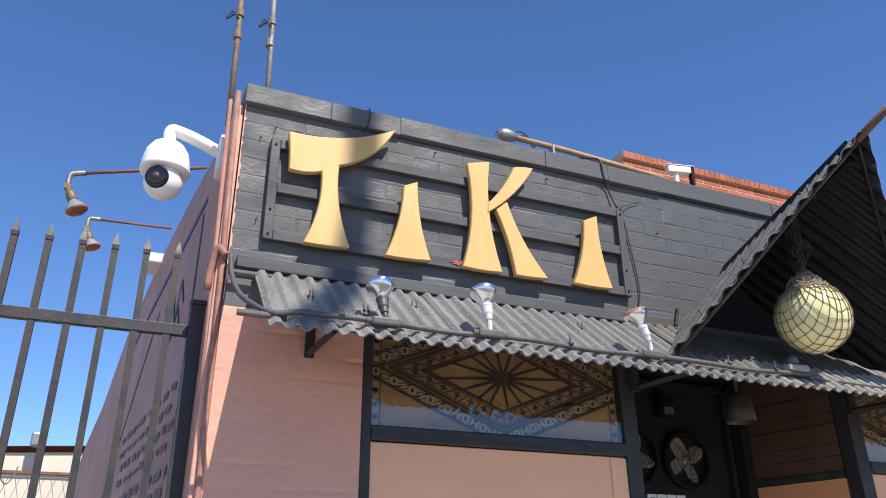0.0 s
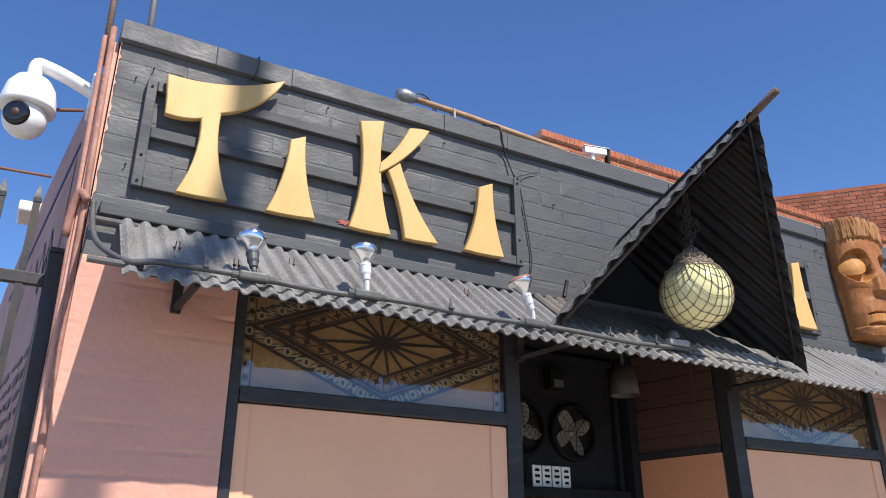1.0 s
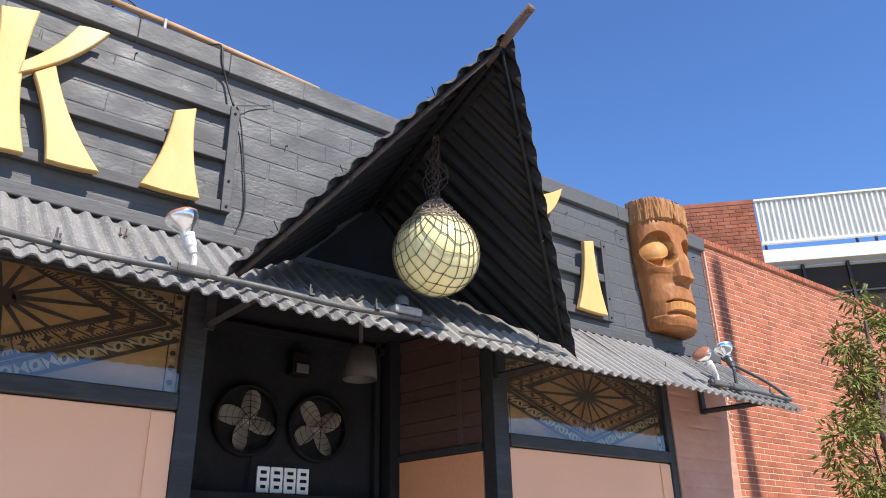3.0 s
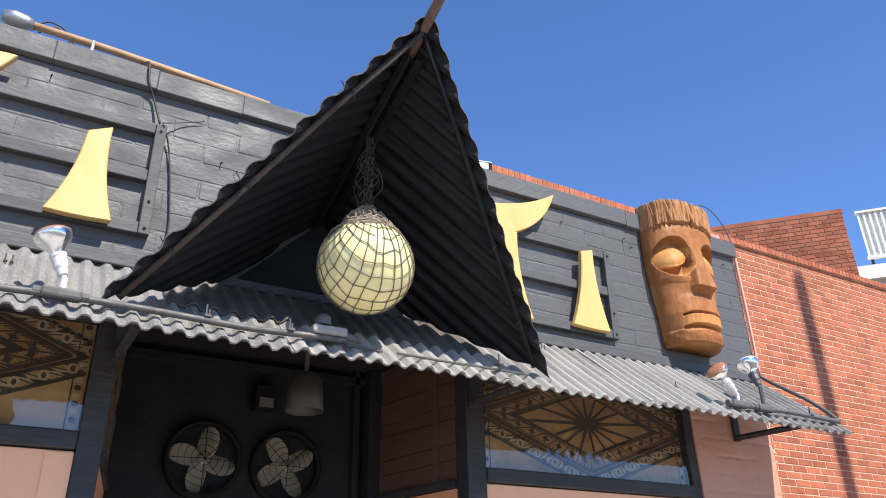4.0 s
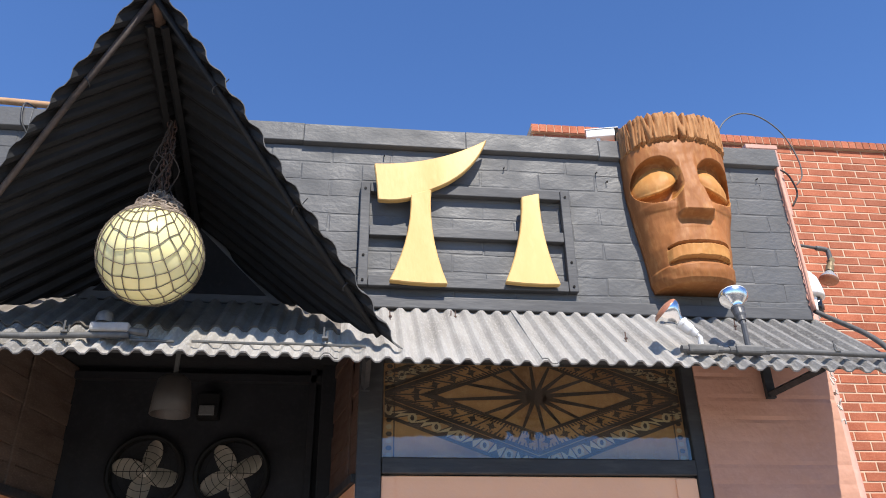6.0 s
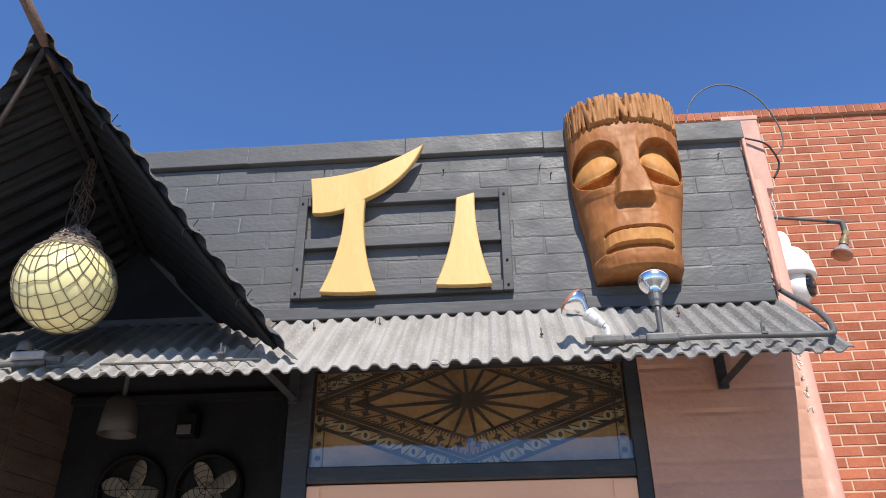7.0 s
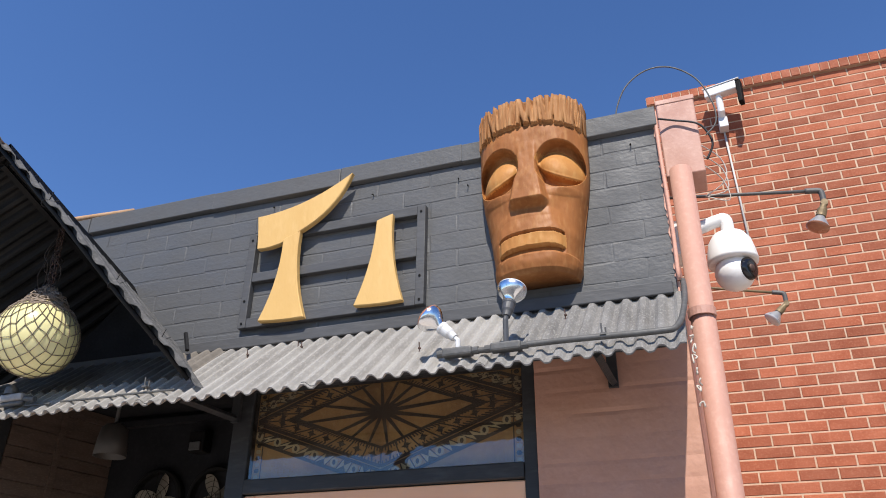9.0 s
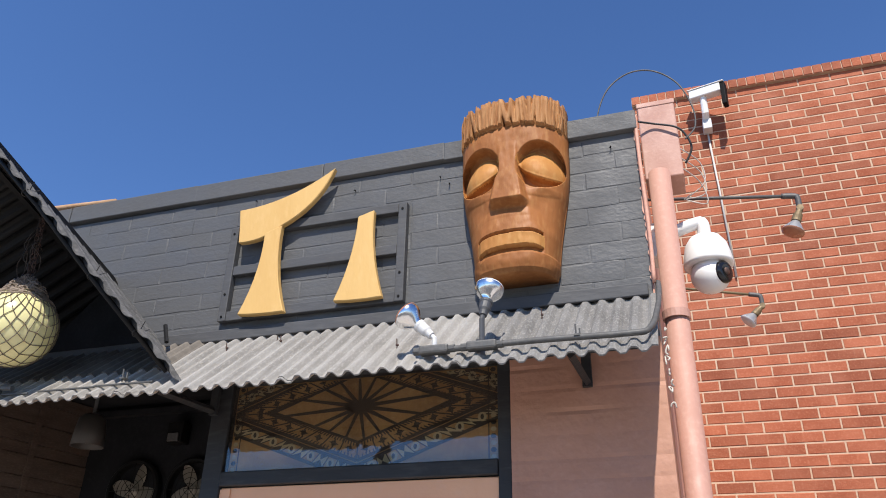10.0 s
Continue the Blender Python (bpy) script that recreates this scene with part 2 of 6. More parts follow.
M_LITBOARD = mat("lit_grey_brown_boards", (0.085, 0.056, 0.041), 0.75, second=(0.055, 0.034, 0.025), third=(0.19, 0.145, 0.115), scale=6, amount=0.7, stretch=(1, 1, 4), bump=0.3)
M_FANBLADE = mat("pale_dusty_fan_blade", (0.34, 0.3, 0.24), 0.5, second=(0.28, 0.25, 0.21), scale=14, bump=0.1)
M_FANBLACK = mat("black_fan_metal", (0.008, 0.008, 0.008), 0.7, spec=0.12, second=(0.012, 0.011, 0.01), third=(0.016, 0.015, 0.014), bump=0.1)
M_PLATE = mat("white_number_tile", (0.72, 0.72, 0.7), 0.35, second=(0.6, 0.6, 0.58), scale=20, bump=0.05)
M_CONCRETE = mat("pavement_concrete", (0.49, 0.445, 0.385), 0.9, second=(0.37, 0.345, 0.31), third=(0.52, 0.49, 0.44), scale=2, fine=60, bump=0.4)
M_ASPHALT = mat("asphalt", (0.075, 0.074, 0.072), 0.9, second=(0.035, 0.035, 0.036), third=(0.09, 0.09, 0.09), scale=1.5, fine=80, bump=0.5)
M_EARTH = mat("dusty_ground", (0.24, 0.2, 0.16), 0.95, second=(0.17, 0.14, 0.11), scale=0.4, bump=0.4)
M_ROOF = mat("grey_roofing_felt", (0.2, 0.2, 0.2), 0.9, scale=1, bump=0.3)
M_CREAMWALL = mat("cream_far_wall", (0.62, 0.57, 0.47), 0.85, second=(0.54, 0.48, 0.38), scale=1.5, bump=0.2)
M_WHITEMETAL = mat("white_ribbed_metal", (0.74, 0.71, 0.63), 0.6, second=(0.62, 0.63, 0.6), scale=2, bump=0.05)
M_BARK = mat("grey_brown_bark", (0.09, 0.055, 0.042), 0.9, second=(0.07, 0.05, 0.04), scale=20, bump=0.6, stretch=(1, 1, 0.3))
M_LEAF = mat("green_leaf", (0.14, 0.165, 0.03), 0.6, spec=0.2, second=(0.18, 0.15, 0.045), third=(0.07, 0.10, 0.03), scale=4, amount=0.7, fine=30, bump=0.1, piece=0.35)
M_SHRUB = mat("reddish_hedge_leaf", (0.16, 0.09, 0.03), 0.5, second=(0.2, 0.05, 0.025), third=(0.09, 0.11, 0.03), scale=8, amount=0.8, piece=0.3)
M_INTERIOR = mat("plain_inner_wall", (0.12, 0.1, 0.09), 0.9, bump=0.1)
M_GLASS = pane_material("window_glass", 0.11)
M_DARKGLASS = mat("dark_far_glass", (0.04, 0.03, 0.024), 0.7, spec=0.15, second=(0.06, 0.05, 0.042), scale=0.6, bump=0.02, bump_scale=2)
M_CLEAR = bpy.data.materials.new("clear_glass_edge")
M_CLEAR.use_nodes = True
M_CLEAR.node_tree.nodes.remove(M_CLEAR.node_tree.nodes["Principled BSDF"])
M_CLEAR.node_tree.links.new(M_CLEAR.node_tree.nodes.new("ShaderNodeBsdfTransparent").outputs[0], M_CLEAR.node_tree.nodes["Material Output"].inputs["Surface"])
M_CABLE = mat("black_cable", (0.02, 0.02, 0.021), 0.6, bump=0.0)
M_PALECABLE = mat("pale_cable", (0.55, 0.52, 0.48), 0.6, bump=0.0)
M_REDPAINT = mat("chipped_red_paint", (0.35, 0.07, 0.05), 0.7, second=(0.2, 0.06, 0.05), scale=40, amount=0.9, bump=0.3)


# ---- mesh helpers ----
def empty(name, loc=(0, 0, 0), label="", category="", group="", kind=""):
    ob = new(name)
    ob.location = loc
    ob.empty_display_size = 0.05
    return tagged(ob, label, category, group, kind)


def part(name, bm, material, parent=None, label="", smooth=False):
    """Links a bmesh as one mesh object, in world coordinates, under a thing or a part."""
    me = bpy.data.meshes.new(name)
    bm.normal_update()
    bm.to_mesh(me)
    bm.free()
    for m in material if isinstance(material, (list, tuple)) else [material]:
        me.materials.append(m)
    if smooth:
        me.shade_smooth()
    ob = new(name, me)
    if parent:
        m = Matrix()
        p = parent
        while p:
            m = p.matrix_parent_inverse @ p.matrix_basis @ m
            p = p.parent
        ob.parent = parent
        ob.matrix_parent_inverse = m.inverted()
    if label:
        tagged(ob, label)
    return ob


def thing(name, bm, material, label, category, group="", kind="", smooth=False):
    return tagged(part(name, bm, material, None, "", smooth), label, category, group, kind)


def add_box(bm, x0, x1, y0, y1, z0, z1, bevel=0.0, m=None):
    vs = [bm.verts.new((x, y, z)) for x in (x0, x1) for y in (y0, y1) for z in (z0, z1)]
    fs = [bm.faces.new([vs[i] for i in f]) for f in ((0, 1, 3, 2), (4, 6, 7, 5), (0, 4, 5, 1), (2, 3, 7, 6), (0, 2, 6, 4), (1, 5, 7, 3))]
    if bevel:
        es = list({e for f in fs for e in f.edges})
        got = bmesh.ops.bevel(bm, geom=es, offset=bevel, segments=2, profile=0.5, affect="EDGES")
        vs = list({v for f in got["faces"] for v in f.verts} | {v for v in vs if v.is_valid})
    if m is not None:
        bmesh.ops.transform(bm, matrix=m, verts=[v for v in vs if v.is_valid])
    return bm


def box(*a, **k):
    return add_box(bmesh.new(), *a, **k)


def add_tube(bm, points, radius, sides=8, cap=True, taper=None):
    """A round bar along a run of points."""
    pts = [Vector(p) for p in points]
    rings, up = [], Vector((0.13, 0.31, 0.94)).normalized()
    for i, p in enumerate(pts):
        d = (pts[min(i + 1, len(pts) - 1)] - pts[max(i - 1, 0)]).normalized()
        if abs(d.dot(up)) > 0.97:
            up = Vector((1, 0.2, 0.1)).normalized()
        a = d.cross(up).normalized()
        b = a.cross(d).normalized()
        up = b
        r = radius if taper is None else radius + (taper - radius) * i / (len(pts) - 1)
        rings.append([bm.verts.new(p + r * (math.cos(2 * math.pi * k / sides) * a + math.sin(2 * math.pi * k / sides) * b)) for k in range(sides)])
    for r0, r1 in zip(rings, rings[1:]):
        for k in range(sides):
            bm.faces.new((r0[k], r0[(k + 1) % sides], r1[(k + 1) % sides], r1[k]))
    if cap:
        bm.faces.new(rings[0][::-1])
        bm.faces.new(rings[-1])
    return bm


def tube(points, radius, sides=8, **k):
    return add_tube(bmesh.new(), points, radius, sides, **k)


def add_lathe(bm, profile, m, sides=24):
    """A turned body: profile of (radius, height) about local z, laid at the pose m."""
    rings = []
    for r, h in profile:
        if r < 1e-5:
            rings.append([bm.verts.new(m @ Vector((0, 0, h)))])
        else:
            rings.append([bm.verts.new(m @ Vector((r * math.cos(2 * math.pi * k / sides), r * math.sin(2 * math.pi * k / sides), h))) for k in range(sides)])
    for a, b in zip(rings, rings[1:]):
        for k in range(sides):
            k2 = (k + 1) % sides
            q = [a[k % len(a)], a[k2 % len(a)], b[k2 % len(b)], b[k % len(b)]]
            q = [v for i, v in enumerate(q) if v not in q[:i]]
            if len(q) > 2:
                bm.faces.new(q)
    bmesh.ops.recalc_face_normals(bm, faces=bm.faces)
    return bm


def lathe(profile, m, sides=24):
    return add_lathe(bmesh.new(), profile, m, sides)


def aim(origin, way):
    """A pose whose local z points along way."""
    return Matrix.Translation(origin) @ Vector(way).to_track_quat("Z", "Y").to_matrix().to_4x4()


def smooth_run(points, steps=6):
    """A soft run through a few points."""
    p = [Vector(q) for q in points]
    out = []
    for i in range(len(p) - 1):
        a, b, c, d = p[max(i - 1, 0)], p[i], p[i + 1], p[min(i + 2, len(p) - 1)]
        for s in range(steps):
            t = s / steps
            out.append(0.5 * ((2 * b) + (c - a) * t + (2 * a - 5 * b + 4 * c - d) * t * t + (3 * b - a - 3 * c + d) * t ** 3))
    return out + [p[-1]]


def slab(outline, y_front, y_back, bevel=0.003):
    """A flat upright board cut to an outline of (x, z)."""
    bm = bmesh.new()
    f = bm.faces.new([bm.verts.new((x, y_front, z)) for x, z in outline])
    ext = bmesh.ops.extrude_face_region(bm, geom=[f])
    for v in ext["geom"]:
        if isinstance(v, bmesh.types.BMVert):
            v.co.y = y_back
    bmesh.ops.recalc_face_normals(bm, faces=bm.faces)
    if bevel:
        es = [e for e in bm.edges if len(e.link_faces) == 2 and e.calc_face_angle(0) > 0.9]
        bmesh.ops.bevel(bm, geom=es, offset=bevel, segments=1, affect="EDGES")
    return bm


def mesh_object(name, verts, faces, material, parent=None, smooth=False):
    me = bpy.data.meshes.new(name)
    me.from_pydata(verts, [], faces)
    for m in material if isinstance(material, (list, tuple)) else [material]:
        me.materials.append(m)
    if smooth:
        me.shade_smooth()
    ob = new(name, me)
    ob.parent = parent
    return ob


# ---- plan ----
X0, X1 = 0.475, 5.15            # the front's ends
WALL = 2.845                   # its brick face
TOP = 3.525                    # its upper edge
AWN_Z, AWN_EDGE_Z, AWN_Y = 2.745, 2.415, 2.43
WIN1, WIN2 = (1.035, 2.125), (3.517, 4.585)
SILL = 2.225

# ---- ground ----
thing("ground", box(-400, 400, -400, 400, -0.4, -0.02), M_EARTH, "dusty bare ground that reaches the horizon", "ground", kind="structure")
thing("pavement", box(-12, 26, -1.9, 2.9, -0.019, 0.0), M_CONCRETE, "grey concrete pavement in front of the building", "pavement", kind="structure")
thing("kerb", box(-12, 26, -2.06, -1.903, -0.2, 0.001, bevel=0.02), M_CONCRETE, "grey concrete kerb along the pavement", "kerb", kind="structure")
thing("road", box(-60, 90, -14, -2.064, -0.3, -0.015), M_ASPHALT, "dark asphalt road beyond the kerb", "road", kind="structure")

# ---- the front wall ----
wall_front = empty("wall_front", (2.8, 2.95, 0), "low front of black-painted brick over pink-painted masonry", "wall", kind="structure")
part("upper_wall", box(X0, X1, WALL + 0.0048, 3.06, 2.745, TOP - 0.09), M_BLACK, wall_front, "black-painted brick wall")
for a, b in ((X0, 2.2), (3.43, X1)):
    part("lintel", box(a, b, WALL + 0.007, 3.06, 2.602, 2.7445), M_BLACK, wall_front)


def pier(x0, x1, name, paint):
    """A painted masonry pier with soft joint ledges and worn edges."""
    bm = bmesh.new()
    nx, nz = max(4, int((x1 - x0) / 0.015)), 200
    grid = [[None] * (nx + 1) for _ in range(nz + 1)]
    for j in range(nz + 1):
        z = 2.6 * j / nz
        course = math.floor(z / 0.0764)
        for i in range(nx + 1):
            x = x0 + (x1 - x0) * i / nx
            f = abs((z / 0.0764) % 1 - 0.5) * 2
            d = -0.006 * max(0, f - 0.8) / 0.2 * max(0, 0.25 + 1.3 * noise.noise((x * 4, course * 7.3, 1)))
            d += 0.0035 * noise.noise((x * 4, z * 5, 3.1)) + 0.0015 * noise.noise((x * 17, z * 22, 8))
            grid[j][i] = bm.verts.new((x, WALL + 0.002 - d, z))
    for j in range(nz):
        for i in range(nx):
            bm.faces.new((grid[j][i], grid[j][i + 1], grid[j + 1][i + 1], grid[j + 1][i]))
    for xs, col in ((x0, 0), (x1, nx)):
        back = [bm.verts.new((xs, 3.06, 2.6 * j / nz)) for j in (0, nz)]
        side = [grid[j][col] for j in range(nz + 1)]
        bm.faces.new(side + [back[1], back[0]])
    bmesh.ops.recalc_face_normals(bm, faces=bm.faces)
    return part(name, bm, paint, wall_front, "pink-painted masonry pier")


pier(X0, 0.994, "pier", M_PINK)
# the right pier's pink is darker and browner, with brown blotches
pier(4.632, X1, "pier", M_PINKBROWN)
for a, b in ((0.994, 2.195), (3.44, 4.632)):
    part("window_backing", box(a, b, 2.98, 3.05, 0.0, 2.56), M_INTERIOR, wall_front)
# the capping course, a little proud of the wall, in long uneven stones
cap_rng = random.Random(4)
x = X0 - 0.006
while x < X1:
    w = min(cap_rng.uniform(0.22, 0.75), X1 + 0.006 - x)
    if X1 - x - w < 0.12:
        w = X1 + 0.006 - x
    dz, dy = cap_rng.uniform(-0.004, 0.004), cap_rng.uniform(-0.004, 0.004)
    part("capping_stone", box(x + 0.0002, x + w - 0.0002, WALL - 0.022 + dy, 3.1, TOP - 0.084 + dz, TOP + dz, bevel=0.003), M_BLACK, wall_front)
    x += w
# chipped paint along the two front corners
for xe, sg in ((X0, 1), (X1, -1)):
    chip = bmesh.new()
    crn = random.Random(int(xe * 10))
    left, right = [], []
    for k in range(60):
        z = 2.62 + 0.82 * k / 59
        left.append(chip.verts.new((xe, WALL - 0.0012, z)))
        right.append(chip.verts.new((xe + sg * (0.002 + 0.009 * crn.random() ** 2), WALL - 0.0012, z)))
    for k in range(59):
        chip.faces.new((left[k], right[k], right[k + 1], left[k + 1]))
    part("chipped_edge", chip, M_PINK, wall_front, "chipped pale pink edge")
# fixing band that carries the sheets
thing("trim", box(X0 + 0.03, X1 - 0.02, WALL - 0.022, WALL - 0.002, 2.742, 2.79, bevel=0.004), M_RACK, "black wooden batten above the corrugated awning", "batten", kind="structure")

# ---- body of the building behind the front ----
SLANT = 0.10


def side_x(y):
    return 0.465 - SLANT * (y - 2.9)


bm = bmesh.new()
tops = [(3.0, 3.455), (3.8, 3.46), (4.6, 3.44), (5.7, 3.28), (6.6, 2.98), (7.6, 2.82), (8.1, 2.66)]
rows = []
for y, z in tops:
    xx = side_x(y)
    rows.append([bm.verts.new(p) for p in ((xx, y, 0), (xx, y, z), (xx + 0.2, y, z), (xx + 0.2, y, 0))])
for a, b in zip(rows, rows[1:]):
    for k in range(3):
        bm.faces.new((a[k], b[k], b[k + 1], a[k + 1]))
bm.faces.new(rows[0])
bm.faces.new(rows[-1][::-1])
bmesh.ops.recalc_face_normals(bm, faces=bm.faces)
wall_side = thing("wall_west", bm, M_SIDE, "dusty pink side wall with faded painted marks", "wall", kind="structure")
part("corner_strip", box(0.440, X0 - 0.002, 2.86, 3.02, 0, 3.44, bevel=0.006), M_PINK, wall_side)
thing("wall_east", box(4.95, X1 - 0.003, 3.063, 8.0, 0, 3.55), M_PINK, "pink-painted side wall beside the brick building", "wall", kind="structure")
thing("wall_north", box(0.2, 4.95, 8.0, 8.2, 0, 3.2), M_SIDE, "plain pink rear wall", "wall", kind="structure")
thing("roof", box(0.62, 4.945, 3.105, 7.99, 2.95, 3.05), M_ROOF, "flat grey felt roof behind the parapet", "roof", kind="structure")

# faded marks on the side wall: rows of unreadable strokes and two blue lines
mark_rng = random.Random(11)


def wall_mark(pts, radius, material, name):
    bm = bmesh.new()
    for (ya, za), (yb, zb) in zip(pts, pts[1:]):
        d = Vector((0, yb - ya, zb - za)).normalized()
        q = Vector((0, -d.z, d.y)) * radius
        a, b = Vector((side_x(ya) - 0.004, ya, za)), Vector((side_x(yb) - 0.004, yb, zb))
        bm.faces.new([bm.verts.new(v) for v in (a - q, b - q, b + q, a + q)])
    return part(name, bm, material, wall_side)


wall_mark([(3.35, 3.25), (5.2, 3.08)], 0.014, M_BLUE, "painted_line")
wall_mark([(3.4, 3.2), (3.42, 2.2)], 0.014, M_BLUE, "painted_line")
wall_mark([(3.62, 2.86), (3.72, 3.0), (3.8, 2.82), (3.9, 3.0), (3.98, 2.84), (4.1, 2.98)], 0.013, M_BLUE, "painted_scrawl")
wall_mark([(3.66, 2.76), (3.74, 2.88), (3.84, 2.74), (3.98, 2.88)], 0.011, M_BLUE, "painted_scrawl")
wall_mark([(4.3, 3.02), (5.6, 2.2)], 0.012, M_BLUE, "painted_line")
for z in (2.46, 2.38, 2.3, 2.22, 2.12, 2.04, 1.94):
    y = 3.45 + mark_rng.uniform(0, 0.1)
    while y < 5.0 - (2.46 - z) * 0.6:
        w = mark_rng.uniform(0.05, 0.16)
        wall_mark([(y, z), (y + w, z + mark_rng.uniform(-0.01, 0.01))], mark_rng.uniform(0.01, 0.022), M_FADED, "painted_bar")
        y += w + mark_rng.uniform(0.03, 0.09)

# ---- shop windows ----
BAR = M_BLACKWOOD


def clipped(poly, x0, x1, z0, z1):
    """The part of a flat outline that lies within a rectangle."""
    for axis, lim, keep in ((0, x0, 1), (0, x1, -1), (1, z0, 1), (1, z1, -1)):
        out = []
        for i, p in enumerate(poly):
            q = poly[(i + 1) % len(poly)]
            ip, iq = (p[axis] - lim) * keep >= 0, (q[axis] - lim) * keep >= 0
            if ip:
                out.append(p)
            if ip != iq:
                t = (lim - p[axis]) / (q[axis] - p[axis])
                out.append((p[0] + t * (q[0] - p[0]), p[1] + t * (q[1] - p[1])))
        poly = out
        if len(poly) < 3:
            return []
    return poly


def barkcloth(cx, cz, hw, x0, x1, z0, z1, y, parent, seed):
    """Printed cloth: a rayed diamond, two bands of crosses and combs, link borders."""
    rng = random.Random(seed)
    dark, pale = bmesh.new(), bmesh.new()

    def lay(bm, poly, lift):
        poly = clipped(poly, x0 + 0.004, x1 - 0.004, z0 + 0.004, z1 - 0.004)
        if len(poly) > 2:
            try:
                bm.faces.new([bm.verts.new((p[0], y - lift, p[1])) for p in poly])
            except ValueError:
                pass

    def bar(bm, a, b, w, lift=0.003, w2=None):
        d = Vector((b[0] - a[0], b[1] - a[1]))
        if d.length < 1e-6:
            return
        q = Vector((-d.y, d.x)).normalized() * w / 2
        r = q if w2 is None else q.normalized() * w2 / 2
        lay(bm, [(a[0] - q.x, a[1] - q.y), (b[0] - r.x, b[1] - r.y), (b[0] + r.x, b[1] + r.y), (a[0] + q.x, a[1] + q.y)], lift)

    hh = 0.132

    def corners(k):
        return [(cx - hw * k, cz), (cx, cz + hh * k), (cx + hw * k, cz), (cx, cz - hh * k)]

    for k, w in ((1.0, 0.010), (1.5, 0.012), (1.62, 0.012), (2.02, 0.012)):
        c = corners(k)
        for i in range(4):
            bar(dark, c[i], c[(i + 1) % 4], w)
    c = corners(1.0)
    for i in range(16):
        a = 2 * math.pi * (i + 0.25 + rng.uniform(-0.12, 0.12)) / 16
        dx, dz = math.cos(a), math.sin(a) * 0.62
        k = 1 / (abs(dx) / hw + abs(dz) / hh)
        bar(dark, (cx + 0.02 * dx, cz + 0.02 * dz), (cx + dx * k, cz + dz * k), 0.016, 0.0035, 0.009)
    lay(dark, [(cx + 0.03 * math.cos(i), cz + 0.022 * math.sin(i)) for i in [2 * math.pi * j / 12 for j in range(12)]], 0.004)
    inner, outer, far0, far1 = corners(1.0), corners(1.5), corners(1.62), corners(2.02)
    for i in range(4):
        a0, a1, b0, b1 = inner[i], inner[(i + 1) % 4], outer[i], outer[(i + 1) % 4]
        n = 7
        for s in range(n):
            t = (s + 0.5) / n
            p = [(a0[k] + t * (a1[k] - a0[k])) for k in (0, 1)]
            q = [(b0[k] + t * (b1[k] - b0[k])) for k in (0, 1)]
            m = ((p[0] + q[0]) / 2, (p[1] + q[1]) / 2)
            u = Vector((b1[0] - b0[0], b1[1] - b0[1])).normalized()
            v = Vector((-u.y, u.x))
            for d in (u, v):
                lay(dark, [(m[0] + 0.022 * d.x, m[1] + 0.022 * d.y), (m[0] + 0.006 * (-d.y), m[1] + 0.006 * d.x), (m[0] - 0.022 * d.x, m[1] - 0.022 * d.y), (m[0] + 0.006 * d.y, m[1] - 0.006 * d.x)], 0.003)
            lay(dark, [(m[0] + 0.009 * sx, m[1] + 0.009 * sz) for sx, sz in ((-1, -1), (1, -1), (1, 1), (-1, 1))], 0.0036)
            t2 = s / n
            bar(dark, [(a0[k] + t2 * (a1[k] - a0[k])) for k in (0, 1)], [(b0[k] + t2 * (b1[k] - b0[k])) for k in (0, 1)], 0.005, 0.0028)
        n = 36
        for s in range(n):
            t = (s + 0.5) / n
            p = Vector([(a0[k] + t * (a1[k] - a0[k])) for k in (0, 1)])
            q = Vector([(b0[k] + t * (b1[k] - b0[k])) for k in (0, 1)])
            d = q - p
            bar(dark, p, p + 0.26 * d, 0.0048, 0.0026)
            bar(dark, q, q - 0.26 * d, 0.0048, 0.0026)
        a0, a1, b0, b1 = far0[i], far0[(i + 1) % 4], far1[i], far1[(i + 1) % 4]
        n = 16
        for s in range(n):
            t, t2 = s / n, (s + 1) / n
            p, p2 = [[a0[k] + w * (a1[k] - a0[k]) for k in (0, 1)] for w in (t, t2)]
            q, q2 = [[b0[k] + w * (b1[k] - b0[k]) for k in (0, 1)] for w in (t, t2)]
            m = ((p[0] + q2[0]) / 2, (p[1] + q2[1]) / 2)
            if s % 2:
                lay(pale, [p, m, q], 0.0026)
                lay(pale, [p2, m, q2], 0.0026)
                lay(dark, [p, m, p2], 0.0026)
                lay(dark, [q, m, q2], 0.0026)
            else:
                lay(pale, [(m[0] + 0.017 * math.cos(w), m[1] + 0.017 * math.sin(w)) for w in [math.pi * j / 5 for j in range(10)]], 0.003)
                lay(dark, [(m[0] + 0.007 * math.cos(w), m[1] + 0.010 * math.sin(w)) for w in [math.pi * j / 4 for j in range(8)]], 0.0036)
            bar(dark, p, q, 0.004, 0.0028)
    # link borders along the top and the ends
    for sx in (-1, 1):
        for s in range(30):
            t = s / 30
            px, pz = cx + sx * (0.04 + 0.56 * t), cz + 0.235 - 0.215 * t
            ring = [(px + 0.012 * math.cos(w), pz + 0.008 * math.sin(w)) for w in [math.pi * j / 4 for j in range(8)]]
            for a, b in zip(ring, ring[1:] + ring[:1]):
                bar(pale if s % 2 else dark, a, b, 0.0035, 0.004)
        ex = x1 - 0.02 if sx > 0 else x0 + 0.02
        bar(dark, (ex - sx * 0.017, z0), (ex - sx * 0.017, z1), 0.004)
        for s in range(14):
            pz = z0 + (s + 0.5) * (z1 - z0) / 14
            lay(dark if s % 2 else pale, [(ex + 0.011 * math.cos(w), pz + 0.009 * math.sin(w)) for w in [math.pi * j / 3 for j in range(6)]], 0.003)
